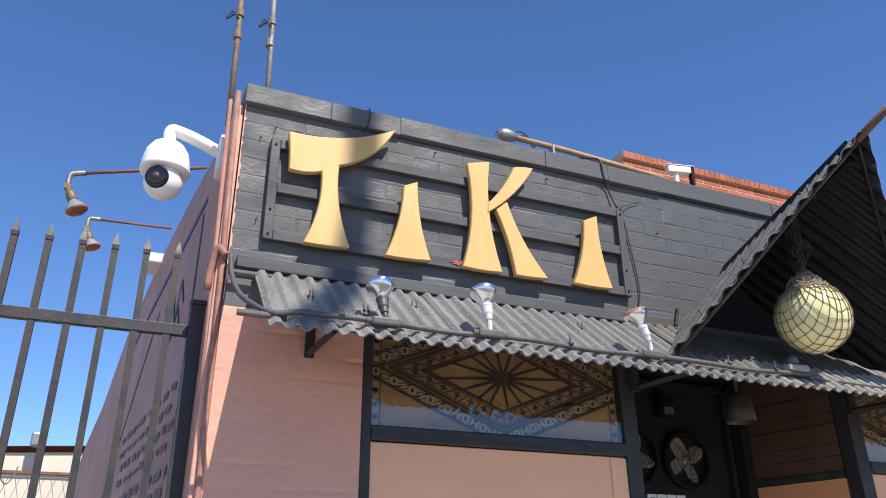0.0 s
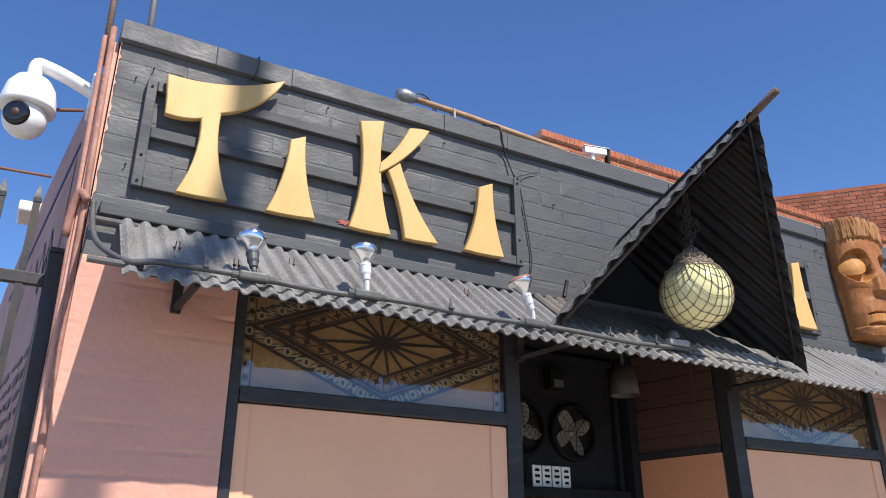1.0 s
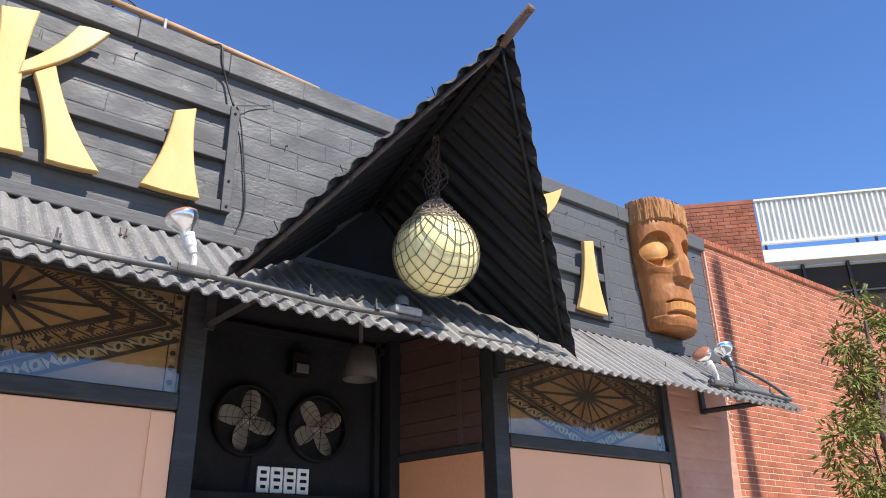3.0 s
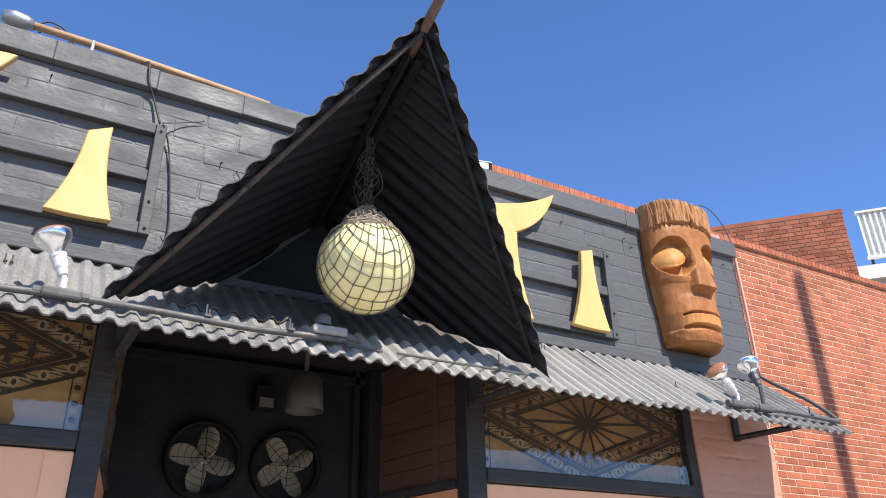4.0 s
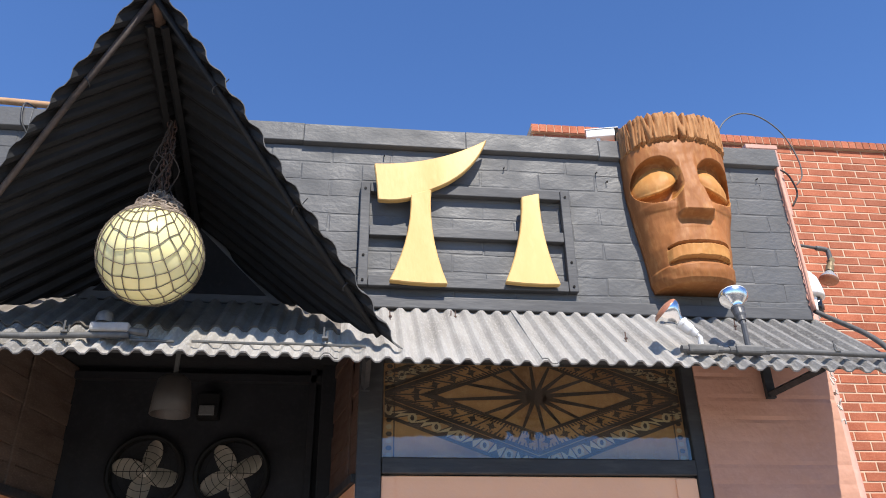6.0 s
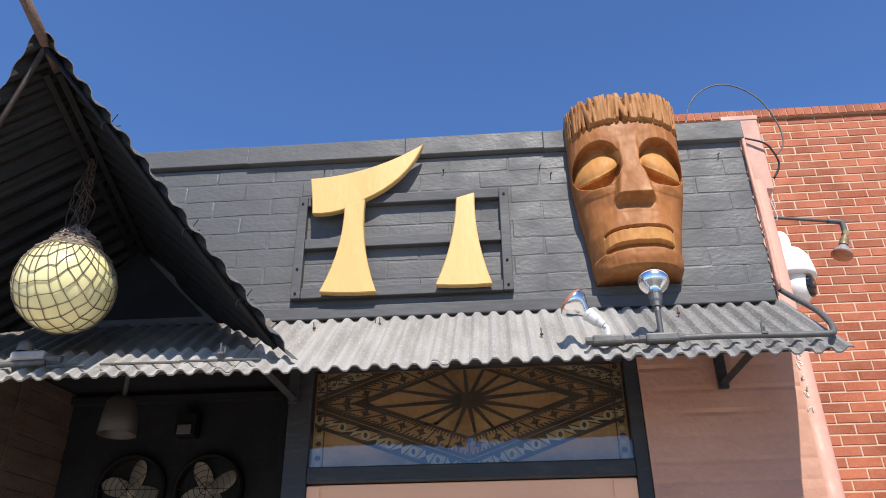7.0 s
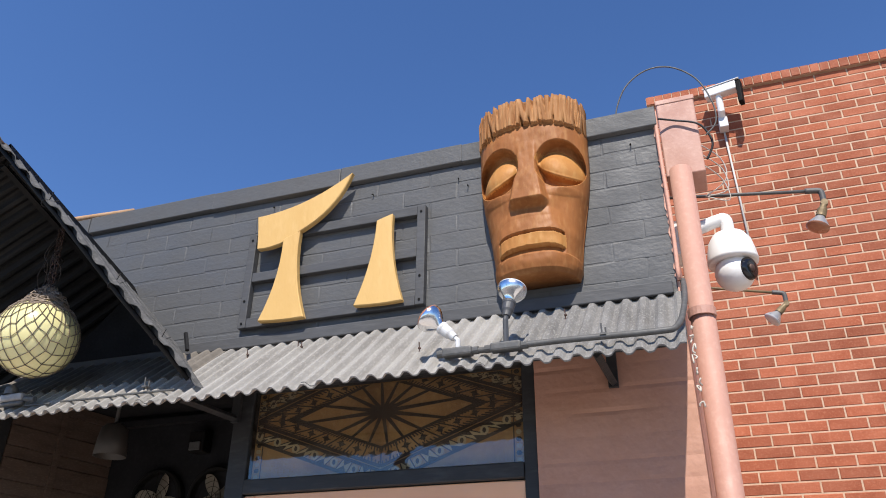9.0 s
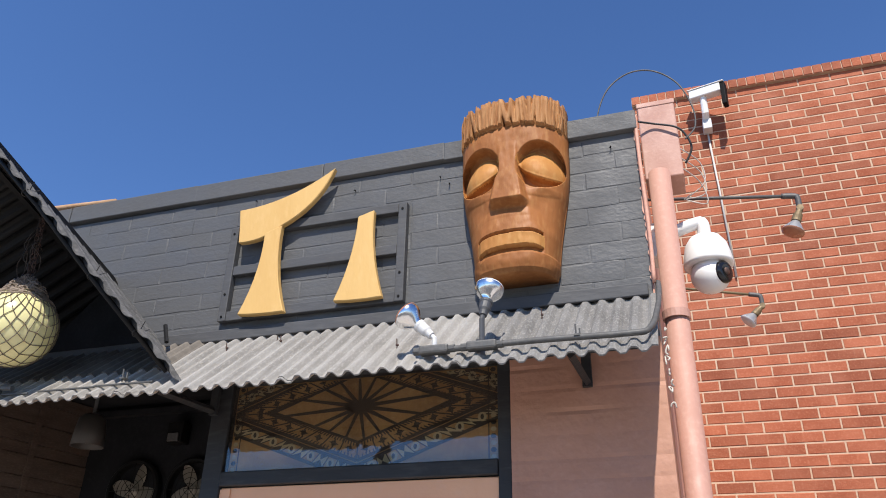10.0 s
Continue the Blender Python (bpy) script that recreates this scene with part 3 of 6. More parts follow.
    panel = part("cloth", box(x0, x1, y, y + 0.012, z0, z1), M_CLOTH, parent, "ochre barkcloth")
    part("dark_print", dark, M_PATTERN, panel)
    part("pale_print", pale, M_CREAM, panel)


def shop_window(name, x0, x1, post_l, post_r, seed, star):
    w = empty(name, ((x0 + x1) / 2, 2.88, SILL), "shop window with dark frame, printed barkcloth behind the glass", "window", kind="structure")
    part("window_post", box(post_l, x0, WALL + 0.008, 2.93, 0, 2.6, bevel=0.004), BAR, w)
    part("window_post", box(x1, post_r, WALL + 0.008, 2.93, 0, 2.6, bevel=0.004), BAR, w)
    part("window_sill", box(x0 + 0.001, x1 - 0.001, WALL + 0.003, 2.93, SILL - 0.053, SILL, bevel=0.005), BAR, w)
    part("window_head", box(x0 + 0.001, x1 - 0.001, WALL + 0.01, 2.93, 2.56, 2.6), BAR, w)
    g = part("pane", box(x0 + 0.002, x1 - 0.002, 2.866, 2.870, SILL + 0.001, 2.558), M_GLASS, w)
    g.data.materials.append(M_CLEAR)
    for face in g.data.polygons:
        face.material_index = 0 if face.normal.y < -0.5 else 1
    g.visible_shadow = False
    barkcloth(star[0], star[1], star[2], x0 + 0.004, x1 - 0.004, SILL + 0.002, 2.559, 2.892, w, seed)
    p = part("panel", box(x0 + 0.002, x1 - 0.002, 2.868, 2.93, 0.0, SILL - 0.056, bevel=0.003), M_PANEL, w, "peach-painted board panel")
    part("panel_batten", box(x0 + 0.002, x0 + 0.045, 2.862, 2.8675, 0.0, SILL - 0.062), M_PANEL, p)
    part("panel_batten", box(x1 - 0.075, x1 - 0.002, 2.862, 2.8675, 0.0, SILL - 0.062), M_PANEL, p)
    return w


shop_window("window_1", WIN1[0], WIN1[1], 0.996, 2.195, 5, (1.588, 2.452, 0.32))
shop_window("window_2", WIN2[0], WIN2[1], 3.435, 4.632, 6, (4.052, 2.447, 0.36))

# ---- entrance alcove ----
alcove = empty("entrance_wall", (2.8, 3.4, 0), "dark entrance recess with black back wall", "wall", kind="structure")
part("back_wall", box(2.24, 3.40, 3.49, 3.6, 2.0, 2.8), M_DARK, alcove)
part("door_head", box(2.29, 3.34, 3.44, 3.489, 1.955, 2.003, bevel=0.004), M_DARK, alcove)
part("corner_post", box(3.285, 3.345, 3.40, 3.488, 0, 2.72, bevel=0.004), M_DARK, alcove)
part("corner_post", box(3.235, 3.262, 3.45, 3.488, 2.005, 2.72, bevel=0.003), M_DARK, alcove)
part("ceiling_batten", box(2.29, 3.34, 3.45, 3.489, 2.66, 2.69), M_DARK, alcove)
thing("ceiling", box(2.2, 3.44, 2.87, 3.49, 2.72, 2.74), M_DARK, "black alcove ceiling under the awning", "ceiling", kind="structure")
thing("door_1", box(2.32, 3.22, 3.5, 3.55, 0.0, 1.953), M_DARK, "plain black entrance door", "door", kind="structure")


def reveal(xf, xb, side):
    """A slanting side of the alcove: boards above, an orange panel below, dark frame."""
    w = empty("alcove_side", ((xf + xb) / 2, 3.2, 0), "slanting alcove side with brown boards over an orange panel", "wall", kind="structure")
    a, b = Vector((xf, 2.932, 0)), Vector((xb, 3.488, 0))
    d = (b - a).normalized()
    nrm = Vector((d.y, -d.x, 0)) * side
    m = Matrix.Translation(a) @ Matrix(((d.x, nrm.x, 0, 0), (d.y, nrm.y, 0, 0), (0, 0, 1, 0), (0, 0, 0, 1)))
    ln = (b - a).length

    def board(name, u0, u1, v0, v1, z0, z1, material, label="", bev=0.002):
        bm = box(u0, u1, v0, v1, z0, z1, bevel=bev, m=m)
        bmesh.ops.recalc_face_normals(bm, faces=bm.faces)
        part(name, bm, material, w, label)

    board("lower_panel", 0.002, ln, -0.03, 0.0, 0, 2.155, M_ORANGE, "orange-painted panel")
    board("rail", 0.002, ln, -0.03, 0.012, 2.158, 2.187, BAR)
    z = 2.188
    for hgt in (0.075, 0.06, 0.095, 0.055, 0.09, 0.1, 0.06):
        # left side's boards are lighter, pavement bounce light put into their colour
        board("board", 0.002, ln, -0.03, -0.004 + 0.003 * math.sin(z * 90), z, min(z + hgt - 0.002, 2.715), M_LITBOARD if side > 0 else M_BROWNWALL)
        z += hgt
        if z > 2.7:
            break
    board("upright", 0.42 * ln if side > 0 else 0.1, (0.42 * ln if side > 0 else 0.1) + 0.03, -0.003, 0.006, 2.19, 2.71, M_LITBOARD if side > 0 else M_BROWNWALL)


reveal(2.20, 2.292, 1)
reveal(3.432, 3.318, -1)

# ---- corrugated awning ----
PITCH, AMP = 0.0583, 0.0078


def wave(s):
    """A trapezoid-like wave, as pressed sheet has."""
    return AMP * max(-1, min(1, 1.45 * math.sin(2 * math.pi * s / PITCH)))


def corrugated(origin, across, down, width, length, thick=0.005, rows=8, phase=0.0, ragged=0.003, seed=1, sag=0.003):
    """A corrugated sheet with thickness and a slightly uneven edge."""
    o, a, d = Vector(origin), Vector(across).normalized(), Vector(down).normalized()
    n = a.cross(d).normalized()
    if n.z < 0:
        n = -n
    cols = max(2, int(width / PITCH * 10))
    rng = random.Random(seed)
    verts, faces = [], []
    for layer in (0, 1):
        for i in range(cols + 1):
            s = width * i / cols
            edge = ragged * noise.noise((s * 9, seed, 0)) * 2
            for j in range(rows + 1):
                r = length * j / rows + (edge if j == rows else 0)
                h = wave(s + phase) + sag * noise.noise((s * 3 + seed, r * 4, 0)) - layer * thick
                verts.append(o + a * s + d * r + n * h)
    step = (cols + 1) * (rows + 1)

    def ix(layer, i, j):
        return layer * step + i * (rows + 1) + j

    for i in range(cols):
        for j in range(rows):
            faces.append((ix(0, i, j), ix(0, i + 1, j), ix(0, i + 1, j + 1), ix(0, i, j + 1)))
            faces.append((ix(1, i, j), ix(1, i, j + 1), ix(1, i + 1, j + 1), ix(1, i + 1, j)))
        for j in (0, rows):
            faces.append((ix(0, i, j), ix(1, i, j), ix(1, i + 1, j), ix(0, i + 1, j)))
    for j in range(rows):
        for i in (0, cols):
            faces.append((ix(0, i, j), ix(0, i, j + 1), ix(1, i, j + 1), ix(1, i, j)))
    return verts, faces


awning = empty("awning", (2.87, 2.84, 2.74), "long awning of weathered grey corrugated sheets on the front", "awning")
slope = Vector((0, AWN_Y - (WALL - 0.004), AWN_EDGE_Z - AWN_Z))
for i, (xa, xb) in enumerate(((0.572, 1.28), (1.22, 1.98), (1.93, 2.66), (2.61, 3.37), (3.32, 4.02), (3.97, 4.58), (4.53, 5.155))):
    o = Vector((xa, WALL - 0.004, AWN_Z + 0.004 * (i % 2)))
    v, f = corrugated(o, (1, 0, 0), slope, xb - xa, slope.length + (0.008 if i % 3 == 1 else 0.0), phase=xa, seed=i + 2)
    # the first three sheets and the last have the darker grey
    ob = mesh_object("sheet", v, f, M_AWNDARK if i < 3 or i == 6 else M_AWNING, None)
    ob.parent = awning
    ob.matrix_parent_inverse = awning.matrix_basis.inverted()
# dark sheet added over them inside the gable, shade put into its colour
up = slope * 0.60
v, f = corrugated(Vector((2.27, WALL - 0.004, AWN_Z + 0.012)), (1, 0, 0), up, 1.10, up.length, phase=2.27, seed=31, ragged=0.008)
ob = mesh_object("sooty_sheet", v, f, M_SHADESHEET, awning)
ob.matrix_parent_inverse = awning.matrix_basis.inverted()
for xx in (0.79, 2.19, 3.455, 4.90):
    b = part("bracket", box(xx - 0.016, xx + 0.016, WALL - 0.018, WALL, 2.44, 2.73), M_BLACKWOOD, awning, "dark timber bracket")
    part("strut", tube([(xx, WALL - 0.012, 2.455), (xx, AWN_Y + 0.07, AWN_EDGE_Z + 0.025)], 0.014, 4), M_BLACKWOOD, b)
part("edge_batten", tube([(0.62, AWN_Y + 0.075, AWN_EDGE_Z + 0.035), (5.12, AWN_Y + 0.075, AWN_EDGE_Z + 0.035)], 0.013, 4), M_BLACKWOOD, awning)
for zz, yy in ((2.715, WALL - 0.03), (2.455, AWN_Y + 0.05)):
    part("end_bar", tube([(X0 + 0.005, yy, zz), (0.63, yy, zz)], 0.011, 10), M_CONDUIT, awning)

# ---- gable over the entrance ----
gable = empty("gable_roof", (2.82, 2.84, 2.75), "pointed gable of black corrugated sheets over the entrance", "roof")
APEX, RB = Vector((2.808, 2.032, 3.347)), Vector((2.808, WALL, 3.075))
RIDGE = (RB - APEX).normalized()


def gable_side(sign):
    foot = Vector((2.808 + sign * 0.684, 2.498, 2.500))
    val = Vector((2.808 + sign * 0.293, WALL, 2.765))
    n = (foot - APEX).cross(RIDGE).normalized()
    if n.z < 0:
        n = -n
    dn = n.cross(RIDGE).normalized()
    if dn.z > 0:
        dn = -dn
    fs, fr = (foot - APEX).dot(RIDGE), (foot - APEX).dot(dn)
    vs, vr = (val - APEX).dot(RIDGE), (val - APEX).dot(dn)
    s_end = (RB - APEX).dot(RIDGE)
    verts, faces, cols, rows = [], [], 130, 6
    for layer in (0, 1):
        for i in range(cols + 1):
            s = -0.066 + (vs + 0.066) * i / cols
            if s < fs:
                rmax = max(0.0, (s + 0.066)) * fr / fs
            else:
                rmax = fr + (vr - fr) * (s - fs) / (vs - fs)
            rmin = -0.012 if s <= s_end else vr * (s - s_end) / (vs - s_end)
            rmax = max(rmax, rmin + 0.001) + 0.006 * noise.noise((s * 20, sign, 0))
            for j in range(rows + 1):
                r = rmin + (rmax - rmin) * j / rows
                h = 0.012 + wave(s) * 1.0 + 0.004 * noise.noise((s * 4, r * 4, sign)) - layer * 0.003
                verts.append(APEX + RIDGE * s + dn * r + n * h)
    step = (cols + 1) * (rows + 1)
    for i in range(cols):
        for j in range(rows):
            q = [i * (rows + 1) + j, (i + 1) * (rows + 1) + j, (i + 1) * (rows + 1) + j + 1, i * (rows + 1) + j + 1]
            faces.append(q)
            faces.append([k + step for k in q[::-1]])
        for j in (0, rows):
            q = [i * (rows + 1) + j, (i + 1) * (rows + 1) + j]
            faces.append([q[0], q[0] + step, q[1] + step, q[1]])
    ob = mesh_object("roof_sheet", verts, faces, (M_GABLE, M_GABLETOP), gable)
    # undersides take the blacker material, tops and edges the greyer one
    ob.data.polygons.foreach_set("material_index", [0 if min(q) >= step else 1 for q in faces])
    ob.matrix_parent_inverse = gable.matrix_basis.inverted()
    # rake pole under the front edge
    a, b = APEX + n * -0.006 - RIDGE * 0.016, foot + n * -0.006 - RIDGE * 0.016
    rake = part("rake_pole", tube([a, a.lerp(b, 0.33) + n * 0.004, a.lerp(b, 0.66) - n * 0.003, b], 0.0095, 10, cap=True), M_RAKE if sign < 0 else M_GABLE, gable, "dark brown weathered rake pole" if sign < 0 else "black rake pole", smooth=True)
    for t in (0.27, 0.62, 0.85):
        c = a.lerp(b, t)
        bm = bmesh.new()
        ring = [c + 0.0145 * (math.cos(w) * n + math.sin(w) * RIDGE) for w in [2 * math.pi * k / 10 for k in range(10)]]
        add_tube(bm, ring + ring[:1], 0.0022, 5)
        add_tube(bm, [ring[0], ring[0] + n * 0.034 - RIDGE * 0.018], 0.0017, 5)
        add_tube(bm, [ring[1], ring[1] + n * 0.03 + RIDGE * 0.012], 0.0017, 5)
        part("wire_tie", bm, M_CABLE, rake)


gable_side(-1)
gable_side(1)
part("ridge_pole", tube([APEX - RIDGE * 0.18 + Vector((0, 0, 0.004)), APEX - RIDGE * 0.02, APEX + RIDGE * 0.08], 0.0165, 10), M_POLE, gable, "brown weathered ridge pole", smooth=True)
cap = bmesh.new()
RUP = Vector((0, 0.39, 0.92))
ends = []
for q in (APEX + RIDGE * 0.02, RB):
    ends.append([cap.verts.new(q + RUP * 0.042 + Vector((sx * 0.048, 0, 0)) + RUP * (-0.066 if sx else 0.0)) for sx in (-1, 0, 1)])
for k in (0, 1):
    cap.faces.new((ends[0][k], ends[0][k + 1], ends[1][k + 1], ends[1][k]))
bmesh.ops.solidify(cap, geom=list(cap.faces), thickness=0.003)
part("ridge_cap", cap, M_GABLE, gable, "bent black ridge sheet")
for dx in (-0.022, 0.022):
    part("ridge_board", tube([APEX + RIDGE * 0.05 + Vector((dx, 0, -0.042)), RB + Vector((dx, 0, -0.042))], 0.013, 4), M_GABLE, gable)
for sx in (-1, 1):
    part("cross_stay", tube([(2.808 + sx * 0.45, 2.73, 2.72), (2.808 + sx * 0.42, 2.74, 2.80)], 0.009, 6), M_GABLE, gable)

# added board: keeps the shaded wall inside the gable near black
part("back_board", slab([(2.517, 2.772), (3.099, 2.772), (2.808, 3.062)], WALL - 0.026, WALL - 0.014, 0), M_DARK, gable, "dark board added over the gable's shaded wall")

# ---- sign letters and their frames ----
L_FRONT, L_BACK = 2.785, 2.812


def bow(a, b, k, n=7):
    """Points from a to b along a soft bow; k is its depth, to the left of the way."""
    a, b = Vector(a), Vector(b)
    d = b - a
    q = Vector((-d.y, d.x)).normalized()
    return [tuple(a + d * t + q * k * 4 * t * (1 - t)) for t in [i / n for i in range(n + 1)]]


def flared(tl, tr, bl, br, k=0.012):
    """A stem that flares towards its foot."""
    return bow(tl, bl, k)[:-1] + bow(bl, br, -0.004, 3)[:-1] + bow(br, tr, k)[:-1] + [tr]


def sign_letter(pieces, label):
    ob = empty("sign_letter", (sum(p[0] for p in pieces[0]) / len(pieces[0]), L_BACK, min(p[1] for q in pieces for p in q)), label, "sign letter", "letters of the sign")
    for i, outline in enumerate(pieces):
        part("letter_board", slab(outline, L_FRONT - 0.0025 * i, L_BACK, 0.0035), M_YELLOW, ob)
    return ob


UP = 0.012
sign_letter([
    bow((0.644, 3.306 + UP), (0.656, 3.140 + UP), 0.002, 3)[:-1] + bow((0.656, 3.140 + UP), (0.846, 3.196 + UP), -0.022, 6)[:-1] + bow((0.846, 3.196 + UP), (1.082, 3.422 + UP), -0.034, 9)[:-1] + bow((1.082, 3.422 + UP), (0.644, 3.306 + UP), 0.034, 12)[:-1],
    flared((0.781, 3.165 + UP), (0.850, 3.200 + UP), (0.728, 2.845 + UP), (0.908, 2.852 + UP), 0.022)],
    "yellow-painted wooden letter with a swept crossbar on a black frame")
sign_letter([flared((1.121, 3.165 + UP), (1.181, 3.196 + UP), (1.049, 2.846 + UP), (1.239, 2.853 + UP), 0.016)], "short yellow-painted wooden letter with a flared foot")
sign_letter([
    flared((1.406, 3.335 + UP), (1.515, 3.366 + UP), (1.377, 2.851 + UP), (1.556, 2.852 + UP), 0.030),
    bow((1.535, 3.135 + UP), (1.616, 2.850 + UP), 0.012, 7)[:-1] + bow((1.616, 2.850 + UP), (1.771, 2.856 + UP), -0.003, 3)[:-1] + bow((1.771, 2.856 + UP), (1.590, 3.185 + UP), 0.020, 7)[:-1] + [(1.590, 3.185 + UP)],
    bow((1.498, 3.160 + UP), (1.494, 3.112 + UP), 0.0, 2)[:-1] + bow((1.494, 3.112 + UP), (1.728, 3.376 + UP), -0.020, 8)[:-1] + bow((1.728, 3.376 + UP), (1.630, 3.362 + UP), -0.004, 3)[:-1] + bow((1.630, 3.362 + UP), (1.498, 3.160 + UP), 0.012, 7)[:-1]],
    "tall yellow-painted wooden letter with a slanting arm and leg")
sign_letter([flared((1.974, 3.168 + UP), (2.047, 3.204 + UP), (1.897, 2.857 + UP), (2.095, 2.858 + UP), 0.016)], "short yellow-painted wooden letter with a flared foot")
sign_letter([
    bow((3.462, 3.314 + UP), (3.480, 3.152 + UP), 0.002, 3)[:-1] + bow((3.480, 3.152 + UP), (3.682, 3.206 + UP), -0.020, 6)[:-1] + bow((3.682, 3.206 + UP), (3.906, 3.453 + UP), -0.036, 9)[:-1] + bow((3.906, 3.453 + UP), (3.462, 3.314 + UP), 0.034, 12)[:-1],
    flared((3.604, 3.180 + UP), (3.682, 3.206 + UP), (3.528, 2.818 + UP), (3.738, 2.810 + UP), 0.022)],
    "yellow-painted wooden letter with a swept crossbar beside the carved mask")
sign_letter([flared((4.031, 3.193 + UP), (4.101, 3.213 + UP), (3.950, 2.828 + UP), (4.155, 2.824 + UP), 0.018)], "short yellow-painted wooden letter with a flared foot")


def sign_frame(x0, x1, z0, z1, mid):
    f = empty("letter_rack", (x0, WALL, z0), "flat black wooden rack with a middle rail behind letters", "sign rack")
    a, b = 2.816, WALL + 0.003
    for xa in (x0, x1 - 0.036):
        part("stile", box(xa, xa + 0.036, a, b, z0, z1, bevel=0.003), M_RACK, f)
    for za, h in ((z0, 0.042), (mid, 0.042), (z1 - 0.042, 0.042)):
        part("rail", box(x0 + 0.037, x1 - 0.037, a + 0.002, b, za, za + h, bevel=0.003), M_RACK, f)
    for xa in (x0 + 0.018, x1 - 0.018):
        for za in (z0 + 0.02, z0 + 0.12, z1 - 0.03):
            part("bolt", tube([(xa, a - 0.003, za), (xa, a + 0.004, za)], 0.005, 8), M_FANBLACK, f)


sign_frame(0.585, 2.217, 2.864, 3.296, 3.062)
sign_frame(3.415, 4.230, 2.824, 3.260, 3.030)
fleck_rng = random.Random(14)
fleck = [(1.365 + 0.036 * math.cos(w) * q, 2.889 + 0.013 * math.sin(w) * q) for w, q in [(2 * math.pi * k / 22, fleck_rng.uniform(0.35, 1.1)) for k in range(22)]]
thing("paint_patch", slab(fleck, 2.8143, 2.8152, 0), M_REDPAINT, "flecks of chipped red paint on the black rack", "paint patch")

# ---- brick building behind ----
BX0, BX1, BY, BTOP = 5.05, 21.0, 6.3, 6.14
BL, BH, JOINT = 0.2563, 0.0833, 0.0118
brick_wall = empty("wall_brick", (10, BY, 0), "tall red brick wall of the neighbouring building", "wall", kind="structure")
part("mortar", box(BX0 + 0.004, BX1, BY + 0.0055, BY + 0.25, 0, BTOP), M_MORTAR, brick_wall, "pale mortar")
part("mortar", box(BX0 + 0.006, BX0 + 0.25, BY + 0.252, BY + 9, 0, BTOP), M_MORTAR, brick_wall, "pale mortar")
thing("roof_brick_building", box(BX0 + 0.26, BX1 + 8, BY + 0.26, BY + 9, 5.2, 5.3), M_ROOF, "flat felt roof of the brick building", "roof", kind="structure")


def brick_mesh(w, h, d, name):
    """One brick: a chamfered front face and four sides, centred on its face."""
    c = min(0.0035, d * 0.8)
    v = [(-w / 2, 0, -h / 2), (w / 2, 0, -h / 2), (w / 2, 0, h / 2), (-w / 2, 0, h / 2)]
    front = [(x - math.copysign(c, x), -d, z - math.copysign(c, z)) for x, _, z in v]
    mid = [(x, -d + c, z) for x, _, z in v]
    verts, faces = front + mid + v, [(0, 1, 2, 3)]
    for a, b in ((0, 4), (4, 8)):
        for k in range(4):
            faces.append((a + k, b + k, b + (k + 1) % 4, a + (k + 1) % 4))
    return verts, faces


# capping: a projecting row of headers on edge

# ---- carved mask on the wall ----
def hump(x, z, cx, cz, rx, rz, p=2.0):
    """1 at the middle of an oval, 0 at its rim and beyond."""
    q = ((abs(x - cx) / rx) ** p + (abs(z - cz) / rz) ** p)
    return max(0.0, 1 - q)


def step(t, a, b):
    t = max(0.0, min(1.0, (t - a) / (b - a)))
    return t * t * (3 - 2 * t)


